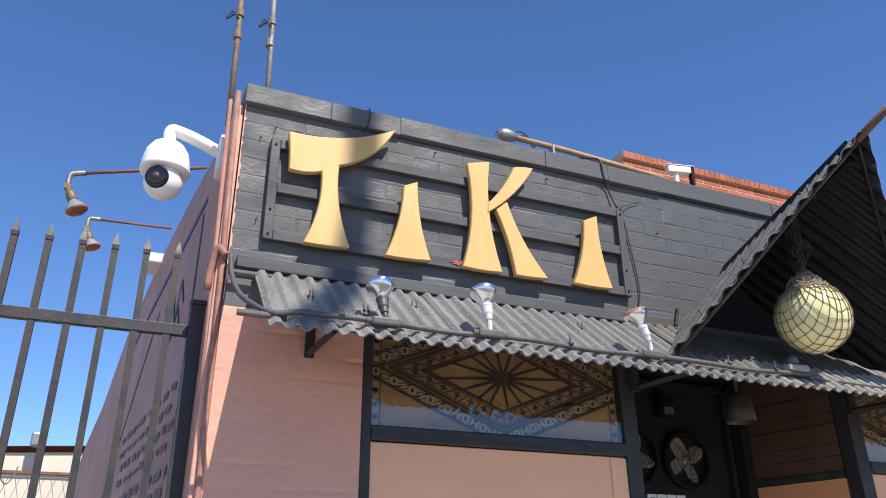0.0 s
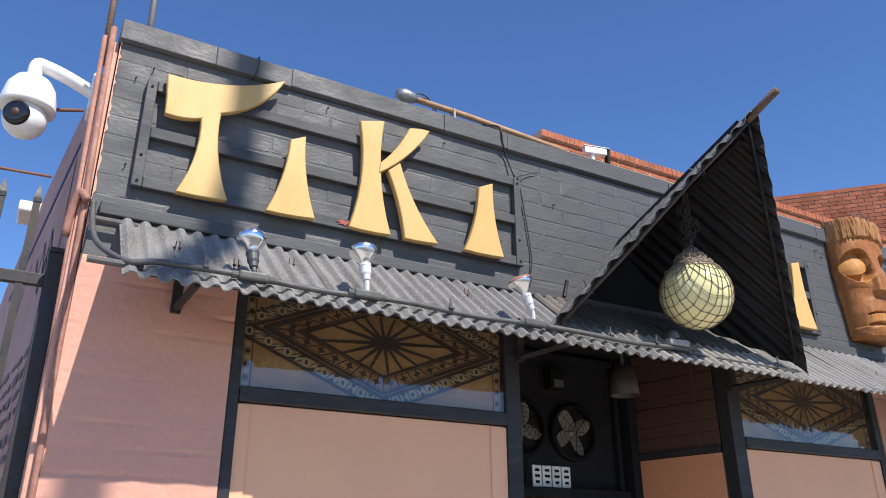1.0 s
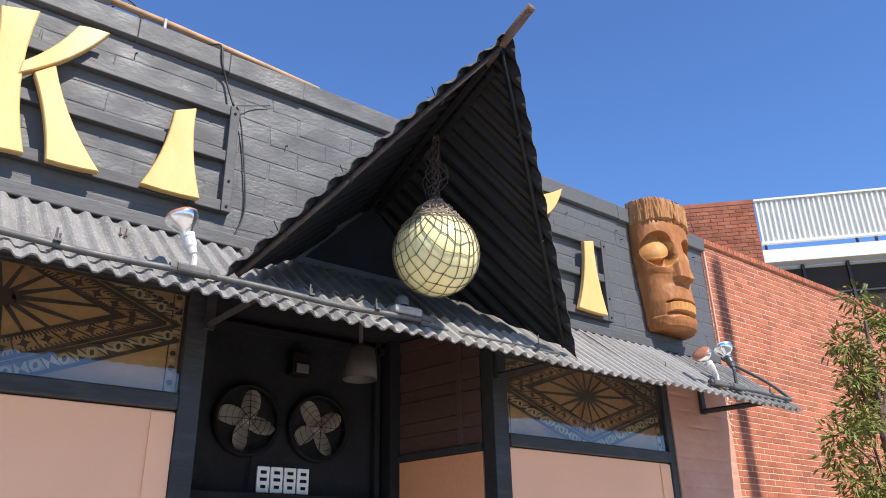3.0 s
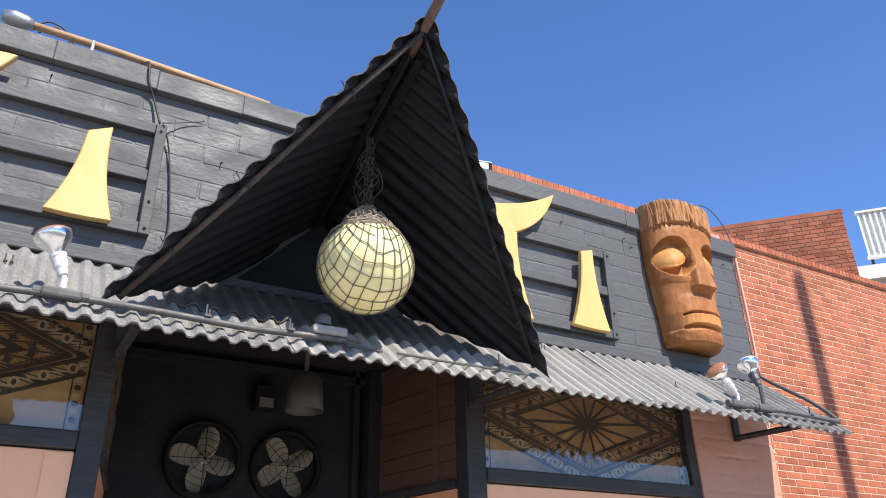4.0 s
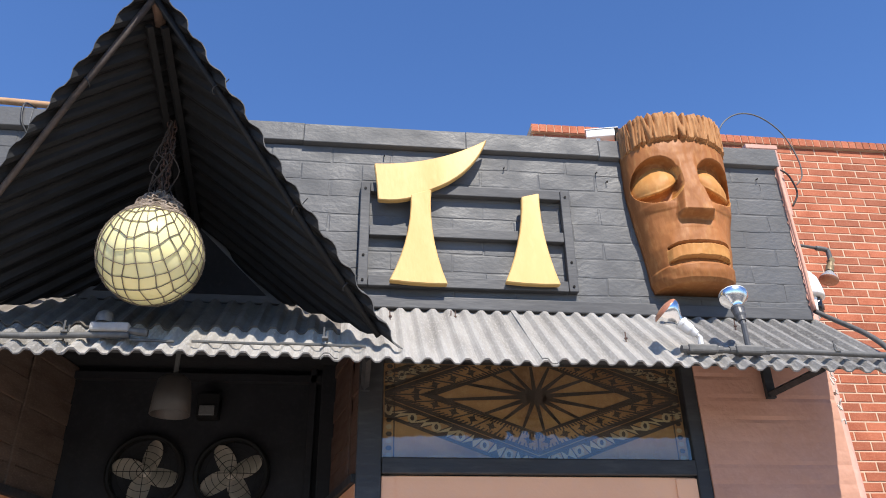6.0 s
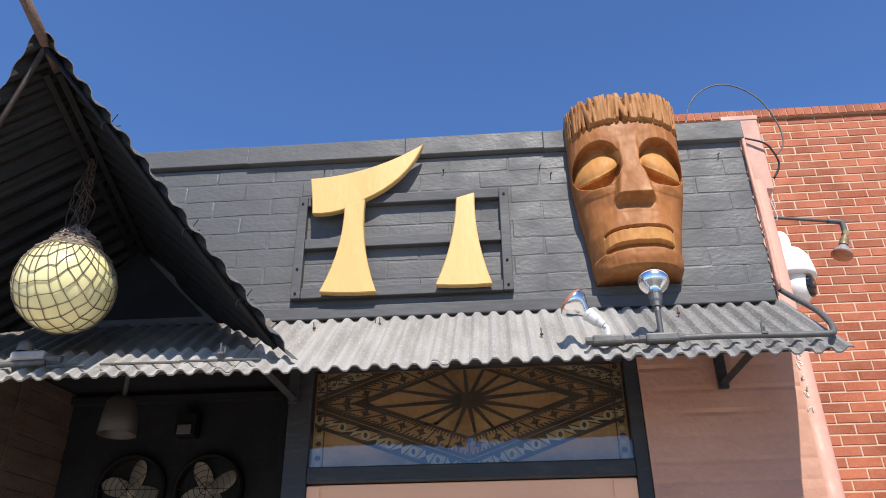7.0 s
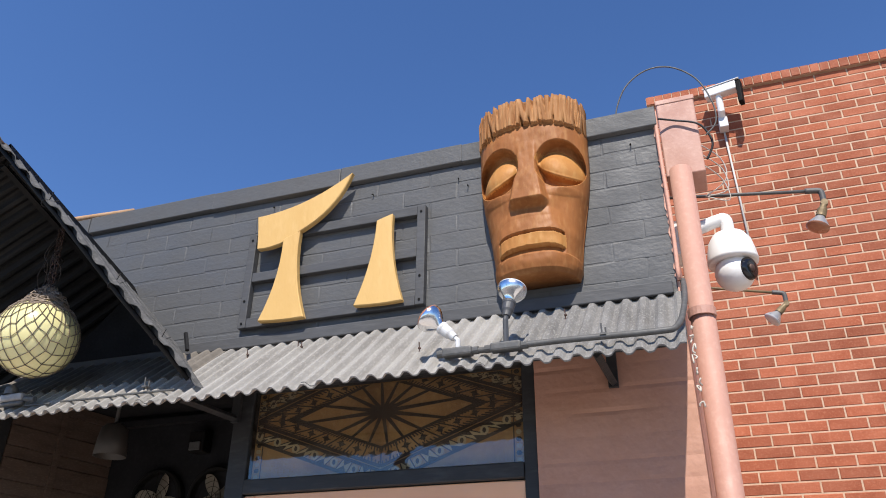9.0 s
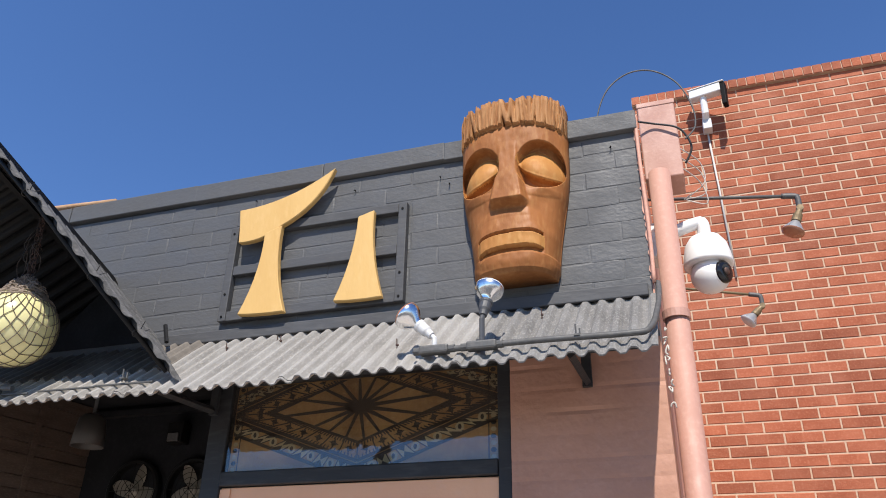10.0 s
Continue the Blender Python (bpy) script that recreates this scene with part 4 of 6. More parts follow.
def carved_mask():
    """A long wooden face: hair of carved strands, deep eyes with closed lids, wedge nose, heavy lips."""
    cx, z_lo, z_hi, y_back = 4.678, 2.832, 3.562, WALL - 0.002
    nu, nv = 210, 360
    rng = random.Random(8)
    strands, u = [], -1.02
    while u < 1.02:
        w = rng.uniform(0.045, 0.085)
        strands.append((u, w, rng.choice((-1, 1)) * rng.uniform(0.0, 0.35) if rng.random() < 0.75 else rng.choice((-1, 1)) * rng.uniform(0.7, 1.3), rng.uniform(0.0, 0.010), rng.uniform(-0.004, 0.006)))
        u += w * 0.8
    verts, faces, mats = [], [], []
    kind_of = {}
    for j in range(nv + 1):
        v = j / nv
        z = z_lo + (z_hi - z_lo) * v
        half = 0.157 + 0.054 * step(v, 0.0, 0.66) + 0.003 * step(v, 0.72, 1.0) - 0.010 * (1 - step(v, 0.0, 0.05))
        mid = cx + 0.006 * (v - 0.5)
        for i in range(nu + 1):
            u = -1 + 2 * i / nu
            a = u * 1.57
            xs = half * math.sin(a) if abs(u) < 1 else half * u
            uu = xs / half
            h = 0.128 * (max(0.0, 1 - abs(uu) ** 2.7)) ** 0.5
            x, zz, m = xs, z, 0
            hair_line = 3.438 + 0.016 * math.cos(uu * 1.9) - 0.010 * abs(uu) ** 3 + 0.0012 * math.sin(uu * 31)
            if z > hair_line:
                best, bz = 0.0, 0.0
                for s0, w, lean, lift, dz in strands:
                    q = (u - s0 - w / 2 - lean * (z - 3.50)) / (w * 0.46)
                    if abs(q) < 1:
                        r = (1 - q ** 4) ** 0.5 + lift * 30
                        if r > best:
                            best, bz = r, dz
                h += 0.001 + (0.030 * best - 0.019) * step(z, hair_line, hair_line + 0.004) * (1 - 0.3 * step(v, 0.97, 1.0)) + 0.003 * noise.noise((u * 30, z * 12, 4))
                m = 2
                if v > 0.9:
                    zz = z + (bz + 0.014 * (1 - uu * uu)) * (v - 0.9) / 0.1
            else:
                h += 0.0028 * noise.noise((x * 16, z * 12, 2)) + 0.0012 * noise.noise((x * 55, z * 40, 5))
                h -= 0.003 * step(z, hair_line - 0.015, hair_line)
                for sx in (-1, 1):
                    ex, ez = sx * 0.118, 3.266
                    sock = hump(x, z, ex, ez + 0.002, 0.087, 0.104, 2.2)
                    h -= 0.056 * step(sock, 0.0, 0.12)
                    if 0.005 < sock < 0.2 and z < ez - 0.045:
                        m = 1
                    t = (z + sx * 0.30 * (x - ex) - ez - 0.002) / 0.080
                    q = (x - ex) / 0.084
                    if abs(q) < 1 and -1.0 < t < 1.0:
                        w = (1 - abs(q) ** 1.7)
                        t /= max(0.05, w ** 0.55)
                        if -1.0 < t < 1.0:
                            rise = math.sin(math.pi * 0.60 * min(1.0, (1 - t) / 1.55)) * (1 - 0.8 * step(-t, 0.66, 0.82) - 0.2 * step(-t, 0.82, 1.0))
                            h += 0.052 * rise * w ** 0.42
                            m = 1 if t > -0.7 else 0
                    h += 0.003 * step(hump(x, z, ex, 3.148, 0.085, 0.022, 2), 0, 0.8)
                    h -= 0.014 * step(hump(x, z, sx * 0.150, 3.07, 0.085, 0.10, 2), 0, 1)
                if 3.085 < z < 3.38:
                    t = min(1.0, (3.38 - z) / 0.27)
                    nw = 0.040 + 0.038 * t ** 1.6
                    e = 1 - step(abs(x), nw * 0.70, nw)
                    h += 0.044 * t ** 1.15 * e * step(z, 3.085, 3.112)
                h += 0.004 * step(hump(x, z, 0, 3.39, 0.25, 0.06, 2), 0, 1.0)
                h += 0.008 * step(hump(x, z, 0, 2.965, 0.165, 0.125, 2.8), 0, 0.65)
                h -= 0.012 * step(3.10 - z, 0.0, 0.2)
                line = 2.993 - 0.55 * x * x - 0.22 * max(0, abs(x) - 0.085) + 0.03 * x
                up = z - line
                if abs(x) < 0.122:
                    f = step(0.122 - abs(x), 0, 0.016)
                    if 0 < up < 0.055:
                        h += 0.008 * f * (1 - up / 0.055)
                    if -0.013 < up <= 0:
                        h -= 0.034 * f
                    lo = -up - 0.013
                    if 0 < lo < 0.046:
                        h += f * (0.010 - 0.05 * max(0, lo - 0.034)) + 0.0016 * noise.noise((x * 70, 3.3, z * 8)) * f
                        m = 1
                    if 0.046 <= lo < 0.082:
                        h -= 0.019 * f * (1 - (lo - 0.046) / 0.036)
                h += 0.012 * step(hump(x, z, 0, 2.856, 0.19, 0.05, 4), 0, 0.45)
                if v < 0.02:
                    h -= 0.012 * (1 - v / 0.02)
            verts.append((mid + x, y_back - 0.02 - max(h, 0.0), zz))
            kind_of[len(verts) - 1] = m
    row = nu + 1
    for j in range(nv):
        for i in range(nu):
            q = (j * row + i, j * row + i + 1, (j + 1) * row + i + 1, (j + 1) * row + i)
            faces.append(q)
            mats.append(max(kind_of[k] for k in q))
    # flat back, joined round the rim
    rim = [j * row for j in range(nv, -1, -1)] + list(range(1, row)) + [j * row + nu for j in range(1, nv + 1)] + [nv * row + i for i in range(nu - 1, 0, -1)]
    back = []
    for k in rim:
        verts.append((verts[k][0], y_back, verts[k][2]))
        back.append(len(verts) - 1)
    for k in range(len(rim)):
        k2 = (k + 1) % len(rim)
        faces.append((rim[k], rim[k2], back[k2], back[k]))
        mats.append(2 if verts[rim[k]][2] > 3.47 else 0)
    faces.append(tuple(back))
    mats.append(0)
    me = bpy.data.meshes.new("mask")
    me.from_pydata(verts, [], faces)
    for m in (M_MASK, M_MASKPALE, M_MASKHAIR):
        me.materials.append(m)
    me.polygons.foreach_set("material_index", mats)
    bm = bmesh.new()
    bm.from_mesh(me)
    bmesh.ops.recalc_face_normals(bm, faces=bm.faces)
    bm.to_mesh(me)
    bm.free()
    me.shade_smooth()
    ob = new("mask", me)
    return tagged(ob, "large carved brown wooden face mask on the black wall", "wooden mask")


carved_mask()

# ---- hanging float in its net ----
BALL, BR = Vector((2.811, 2.412, 2.710)), 0.149
lantern = empty("hanging_float", BALL + Vector((0, 0, BR)), "pale yellow glass float in a knotted net hung by chains", "glass float")
prof = [(BR * math.sin(math.pi * i / 40), -BR * math.cos(math.pi * i / 40)) for i in range(41)]
prof[0], prof[-1] = (0, -BR), (0, BR)
part("float", lathe(prof, Matrix.Translation(BALL), 48), M_BALL, lantern, "pale yellow glass ball", smooth=True)
bm = bmesh.new()
nrng = random.Random(3)
STEP, TWIST = 0.285, -0.09


def on_ball(th, ph, r=BR + 0.002):
    return BALL + r * Vector((math.sin(th) * math.cos(ph), math.sin(th) * math.sin(ph), math.cos(th)))


def net_point(i, j, rnd):
    # square meshes spread from the lowest knot, drawn together over the shoulder
    u, v = STEP * (i + 0.3 + rnd.get((i, j), (0, 0))[0]), STEP * (j - 0.2 + rnd.get((i, j), (0, 0))[1])
    th, ph = math.hypot(u, v), math.atan2(v, u) + TWIST
    return th, on_ball(math.pi - th, ph)


sway = {(i, j): (nrng.uniform(-0.19, 0.19), nrng.uniform(-0.19, 0.19)) for i in range(-12, 13) for j in range(-12, 13)}
for i in range(-11, 11):
    for j in range(-11, 11):
        ta, a = net_point(i, j, sway)
        if ta > 2.35:
            continue
        for di, dj in ((1, 0), (0, 1), (-1, 0), (0, -1)):
            tb, b = net_point(i + di, j + dj, sway)
            if tb < 2.35 and (di < 0 or dj < 0):
                continue
            if tb > 2.75:
                continue
            pts = [BALL + (a.lerp(b, t) - BALL).normalized() * (BR + 0.0022) for t in (0, 0.33, 0.67, 1)]
            add_tube(bm, pts, 0.0016, 4, cap=False)
        bmesh.ops.create_icosphere(bm, subdivisions=1, radius=0.0032, matrix=Matrix.Translation(BALL + (a - BALL).normalized() * (BR + 0.0022)))
part("net", bm, M_NET, lantern, "dark knotted rope net")
bm = bmesh.new()
for i in range(190):
    ph = nrng.uniform(0, 2 * math.pi)
    th = abs(nrng.gauss(0, 0.42))
    pts = []
    for s in range(6):
        ph += nrng.uniform(-0.7, 0.7)
        th = max(0.02, min(0.9, th + nrng.uniform(-0.16, 0.16)))
        pts.append(on_ball(th, ph, BR + nrng.uniform(0.002, 0.006 + 0.115 * max(0, 0.62 - th))))
    add_tube(bm, smooth_run(pts, 3), 0.0022, 4)
part("gathered_net", bm, M_ROPE, lantern, "bunched grey-brown rope net")
bm = bmesh.new()
HOOK = Vector((2.808, 2.395, 3.180))
for i in range(9):
    pts, a = [], BALL + Vector((nrng.uniform(-0.03, 0.03), nrng.uniform(-0.03, 0.03), BR))
    for s in range(8):
        t = s / 7
        wv = 0.034 * math.sin(math.pi * min(1, t * 1.1)) + 0.006
        pts.append(a.lerp(HOOK, t) + Vector((nrng.uniform(-wv, wv), nrng.uniform(-wv, wv), 0)))
    add_tube(bm, smooth_run(pts, 3), 0.0020, 4)
part("net_tail", bm, M_NETDARK, lantern)
for col in range(2):
    bm = bmesh.new()
    for k in range(15):
        c = (BALL + Vector((-0.01 + 0.02 * col, 0, BR + 0.02))).lerp(HOOK + Vector((-0.008 + 0.016 * col, 0, 0.005)), (k + 0.5) / 15)
        rot = Matrix.Translation(c) @ Matrix.Rotation(math.pi / 2 * (k % 2) + 0.4 + col, 4, "Z")
        ring = [rot @ Vector((0.0075 * math.cos(w), 0, 0.0145 * math.sin(w))) for w in [2 * math.pi * q / 10 for q in range(10)]]
        add_tube(bm, ring + ring[:1], 0.0022, 5, cap=False)
    part("chain", bm, M_CHAIN, lantern, "rusty link chain")

# ---- conduit and spot lamps on the awning ----
conduit = empty("conduit", (0.6, 2.46, 2.47), "grey metal conduit clipped along the awning edge", "conduit")
run = [(0.482, WALL - 0.03, 2.78), (0.488, WALL - 0.055, 2.70), (0.505, 2.62, 2.56), (0.58, 2.475, 2.464)]
for k in range(24):
    run.append((0.66 + k * 0.092, 2.462 + 0.003 * math.sin(k * 1.3), 2.472 + 0.004 * math.sin(k * 0.9)))
part("pipe", tube(smooth_run(run, 4), 0.0095, 8), M_CONDUIT, conduit, smooth=True)
run = [(4.50, 2.462, 2.476), (4.8, 2.46, 2.478), (5.07, 2.462, 2.474), (5.135, 2.48, 2.49), (5.16, 2.60, 2.60), (5.165, 2.78, 2.735), (5.163, 2.86, 2.80)]
part("pipe", tube(smooth_run(run, 5), 0.0095, 8), M_CONDUIT, conduit, smooth=True)
for k, (xa, xb) in enumerate(((2.78, 2.9), (2.95, 3.2), (3.2, 3.45))):
    part("rod", tube([(xa, 2.466, 2.465), (xb, 2.468, 2.463)], 0.004, 6), M_CONDUIT, conduit)
for xx in (0.80, 1.64, 2.36, 2.60, 3.33, 4.93):
    clip = bmesh.new()
    add_box(clip, xx - 0.009, xx + 0.009, 2.448, 2.474, 2.478, 2.484)
    add_tube(clip, [(xx - 0.004, 2.458, 2.47), (xx - 0.004, 2.456, 2.515)], 0.003, 6)
    add_tube(clip, [(xx + 0.006, 2.466, 2.47), (xx + 0.006, 2.466, 2.505)], 0.003, 6)
    part("clip", clip, M_CONDUIT, conduit)


def spot_lamp(base, way, lens, socket, label, stem=0.027):
    """A reflector bulb in a socket on a swivel over a junction box."""
    base, way = Vector(base), Vector(way).normalized()
    ob = empty("spot_lamp", base, label, "spot lamp", "spot lamps on the awning")
    part("junction_box", box(base.x - 0.048, base.x + 0.048, base.y - 0.018, base.y + 0.018, base.z - 0.014, base.z + 0.014, bevel=0.007), M_CONDUIT, ob, smooth=False)
    for sx in (-1, 1):
        part("collar", tube([base + Vector((sx * 0.046, 0, 0)), base + Vector((sx * 0.066, 0, 0))], 0.0125, 10), M_CONDUIT, ob)
    k = base + Vector((0, 0, 0.012 + stem))
    part("swivel", tube([base + Vector((0, 0, 0.008)), k, k + way * 0.02], 0.0085, 8), socket, ob)
    m = aim(k + way * 0.012, way)
    part("socket", lathe([(0, 0), (0.0125, 0.002), (0.0145, 0.018), (0.0185, 0.026), (0.0195, 0.05), (0.0215, 0.054), (0.0215, 0.062), (0.016, 0.064), (0, 0.064)], m, 18), socket, ob, smooth=False)
    bulb = part("bulb", lathe([(0.015, 0.062), (0.0175, 0.07), (0.024, 0.079), (0.036, 0.092), (0.0445, 0.104), (0.0475, 0.114), (0.047, 0.119)], m, 28), M_SILVER, ob, "silvered reflector bulb", smooth=True)
    part("lens", lathe([(0.047, 0.118), (0.0465, 0.123), (0.038, 0.130), (0.02, 0.135), (0, 0.1365)], m, 28), lens, bulb, smooth=True)
    return ob


spot_lamp((0.945, 2.462, 2.474), (-0.06, 0.36, 1.0), M_SILVER, M_DARKSOCKET, "silvered reflector bulb in a dark socket, aimed up at the sign", 0.008)
spot_lamp((1.322, 2.462, 2.478), (-0.06, 0.22, 1.0), M_SILVER, M_SOCKET, "silvered reflector bulb in a pale socket, aimed up at the sign")
spot_lamp((1.992, 2.462, 2.478), (-0.36, 0.06, 0.9), M_LENSRED, M_SOCKET, "reflector bulb with rusty lens in a pale socket")
spot_lamp((4.487, 2.462, 2.478), (-0.72, 0.02, 0.66), M_LENSRED, M_SOCKET, "reflector bulb with rusty lens below the carved mask")
spot_lamp((4.64, 2.462, 2.478), (0.10, 0.40, 1.0), M_LENSCLEAR, M_DARKSOCKET, "reflector bulb in a dark socket below the carved mask", 0.075)
sensor = empty("light_sensor", (2.665, 2.462, 2.5), "small round grey light sensor on a junction box", "sensor")
part("junction_box", box(2.665, 2.775, 2.444, 2.482, 2.484, 2.512, bevel=0.008), M_BOXGREY, sensor)
part("dome", lathe([(0.025, 0), (0.025, 0.016), (0.021, 0.03), (0.011, 0.037), (0, 0.039)], aim((2.70, 2.462, 2.511), (0, 0, 1)), 18), M_CONDUIT, sensor, smooth=True)
part("conduit_stub", tube([(2.740, 2.462, 2.495), (2.825, 2.464, 2.485)], 0.011, 8), M_CONDUIT, sensor)

# screws and staples that stand out of the sheets
srng = random.Random(17)
for xx in (0.74, 0.92, 1.13, 1.85, 3.54, 4.31, 4.78, 3.75):
    t = srng.uniform(0.15, 0.75)
    p = Vector((xx, WALL, AWN_Z)).lerp(Vector((xx, AWN_Y, AWN_EDGE_Z)), t)
    bm = bmesh.new()
    for dx in (-0.007, 0.008)[:srng.choice((1, 2))]:
        tilt = srng.uniform(-0.004, 0.004)
        add_tube(bm, [p + Vector((dx, 0, -0.012)), p + Vector((dx + tilt, -0.003, 0.030))], 0.0021, 5)
        add_tube(bm, [p + Vector((dx, 0, 0.006)), p + Vector((dx, 0, 0.011))], 0.0055, 6)
    thing("roof_bolt", bm, M_CHAIN, "pair of rusty bolts standing out of the awning sheet", "bolt", "bolts on the awning")

# ---- fans, pendant and number tiles in the alcove ----
def wall_fan(c, turn, radius):
    """A wall fan: deep ring, wire guard, four broad blades and a hub."""
    c = Vector(c)
    f = empty("wall_fan", c, "round black wall fan with four pale dusty blades", "fan", "fans over the door")
    m = Matrix.Translation(c) @ Matrix.Rotation(radians(90), 4, "X")
    part("housing", lathe([(radius + 0.012, 0.0), (radius + 0.012, 0.03), (radius + 0.004, 0.038), (radius - 0.006, 0.036), (radius - 0.008, -0.03), (0, -0.032)], m @ Matrix.Translation((0, 0, 0.0)), 40), M_FANBLACK, f, smooth=False)
    for k in range(1, 6):
        g = bmesh.new()
        r = radius * k / 5.4
        ring = [c + Vector((r * math.cos(w), -0.034 - 0.012 * (1 - (k / 5.4) ** 2), r * math.sin(w))) for w in [2 * math.pi * q / 36 for q in range(36)]]
        add_tube(g, ring + ring[:1], 0.0012, 4, cap=False)
        part("guard_ring", g, M_FANBLACK, f)
    for k in range(8):
        w = 2 * math.pi * k / 8
        part("guard_spoke", tube([c + Vector((0, -0.046, 0)), c + Vector((0.95 * radius * math.cos(w), -0.034, 0.95 * radius * math.sin(w)))], 0.0016, 4), M_FANBLACK, f)
    part("hub", lathe([(0.02, -0.03), (0.021, 0.012), (0.016, 0.022), (0, 0.024)], m, 18), M_FANBLADE, f, smooth=True)
    for k in range(4):
        b = bmesh.new()
        w0 = turn + k * math.pi / 2
        grid = []
        for i in range(9):
            t = i / 8
            r = 0.014 + (radius * 0.86) * t
            half = 0.014 + 0.033 * math.sin(math.pi * min(1, 0.15 + t * 0.72)) ** 0.8
            if t > 0.8:
                half *= (1 - ((t - 0.8) / 0.2) ** 2 * 0.62)
            grid.append([])
            for j in range(5):
                q = -1 + j / 2
                x, zz = r, q * half
                yy = -0.006 + 0.017 * q * (0.5 + 0.5 * t) + 0.004 * q * q
                grid[-1].append(b.verts.new(c + Vector((x * math.cos(w0) - zz * math.sin(w0), yy, x * math.sin(w0) + zz * math.cos(w0)))))
        for i in range(8):
            for j in range(4):
                b.faces.new((grid[i][j], grid[i + 1][j], grid[i + 1][j + 1], grid[i][j + 1]))
        bmesh.ops.solidify(b, geom=list(b.faces), thickness=0.0015)
        part("blade", b, M_FANBLADE, f, smooth=True)


wall_fan((2.622, 3.487, 2.290), 1.45, 0.137)
wall_fan((2.952, 3.487, 2.286), 0.62, 0.135)
pend = empty("pendant_lamp", (2.805, 2.9, 2.56), "dull bell-shaped metal lamp under the awning", "lamp")
part("shade", lathe([(0.016, 0.135), (0.036, 0.132), (0.054, 0.115), (0.061, 0.07), (0.066, 0.0), (0.063, 0.0), (0.058, 0.07), (0.05, 0.11), (0.0, 0.125)], Matrix.Translation((2.815, 2.905, 2.368)), 28), mat("dull_brown_metal", (0.036, 0.031, 0.028), 0.6, 0.2, bump=0.1), pend, smooth=True)
part("stem", tube([(2.815, 2.905, 2.485), (2.815, 2.905, 2.715)], 0.008, 8), M_CONDUIT, pend)
part("neck", tube([(2.815, 2.905, 2.487), (2.815, 2.905, 2.505)], 0.013, 10), M_SOCKET, pend)
spk = empty("alarm_box", (2.83, 3.48, 2.54), "small dark box on the alcove back wall", "box")
part("case", box(2.79, 2.88, 3.42, 3.488, 2.50, 2.60, bevel=0.006), M_FANBLACK, spk)
part("face", box(2.805, 2.865, 3.41, 3.419, 2.505, 2.545, bevel=0.003), M_CONDUIT, spk)
for i in range(4):
    x = 2.688 + i * 0.0605
    tile = tagged(part("number_tile", box(x, x + 0.055, 3.478, 3.4885, 2.008, 2.112, bevel=0.003), M_PLATE), "white number tile with black strokes above the door", "number tile", "number tiles over the door")
    for zb, w in ((2.088, 0.026), (2.060, 0.030), (2.031, 0.022)):
        part("stroke", box(x + 0.0275 - w / 2, x + 0.0275 + w / 2, 3.4755, 3.4777, zb - 0.0065, zb + 0.0065), M_FANBLACK, tile)
thing("cable", tube(smooth_run([(2.66, 3.478, 2.20), (2.655, 3.476, 2.12), (2.645, 3.478, 2.02)], 4), 0.004, 5), M_FANBLACK, "black cable below the fan", "cable")

# ---- cameras, lamps and pipes at both ends ----
def dome_camera(c, wall_x, way, label):
    """A dome camera: arm from the wall, rounded cap, ball with a black lens."""
    c = Vector(c)
    s = 1 if wall_x > c.x else -1
    d = empty("dome_camera", c + Vector((0, 0, 0.1)), label, "security camera", "dome cameras")
    part("arm", tube(smooth_run([(wall_x, c.y + 0.02, c.z + 0.115), ((wall_x + c.x) / 2, c.y, c.z + 0.148), (c.x + s * 0.03, c.y, c.z + 0.170), (c.x, c.y, c.z + 0.165), (c.x, c.y, c.z + 0.085)], 5), 0.026, 12), M_WHITE, d, smooth=True)
    part("wall_plate", box(min(wall_x, wall_x - s * 0.03), max(wall_x, wall_x - s * 0.03), c.y - 0.04, c.y + 0.08, c.z + 0.03, c.z + 0.18, bevel=0.006), M_WHITE, d)
    part("cap", lathe([(0, 0.115), (0.03, 0.112), (0.060, 0.098), (0.080, 0.066), (0.089, 0.022), (0.0935, -0.012), (0.0925, -0.022), (0.084, -0.024), (0.0, -0.02)], Matrix.Translation(c), 36), M_WHITE, d, smooth=True)
    w = Vector(way).normalized()
    ball = part("ball", lathe([(0.072 * math.sin(math.pi * i / 20), -0.074 * math.cos(math.pi * i / 20)) if 0 < i < 20 else (0, -0.074 if i == 0 else 0.074) for i in range(21)], aim(c + Vector((0, 0, -0.062)), w), 30), M_WHITE, d, smooth=True)
    part("lens_ring", lathe([(0.045, 0.054), (0.044, 0.068), (0.038, 0.0735), (0.028, 0.0745), (0, 0.075)], aim(c + Vector((0, 0, -0.062)), w), 26), M_LENSBLACK, ball, "black camera lens", smooth=True)
    part("front_cap", lathe([(0.015, 0.0748), (0.013, 0.078), (0, 0.079)], aim(c + Vector((0, 0, -0.062)), w), 18), M_CHAIN, ball, smooth=True)


dome_camera((0.222, 3.03, 3.190), 0.440, (-0.45, -1.0, -0.18), "white dome camera on an arm from the pink corner")
dome_camera((5.352, 3.19, 3.012), 5.147, (0.95, -0.72, -0.12), "white dome camera on an arm beside the downpipe")


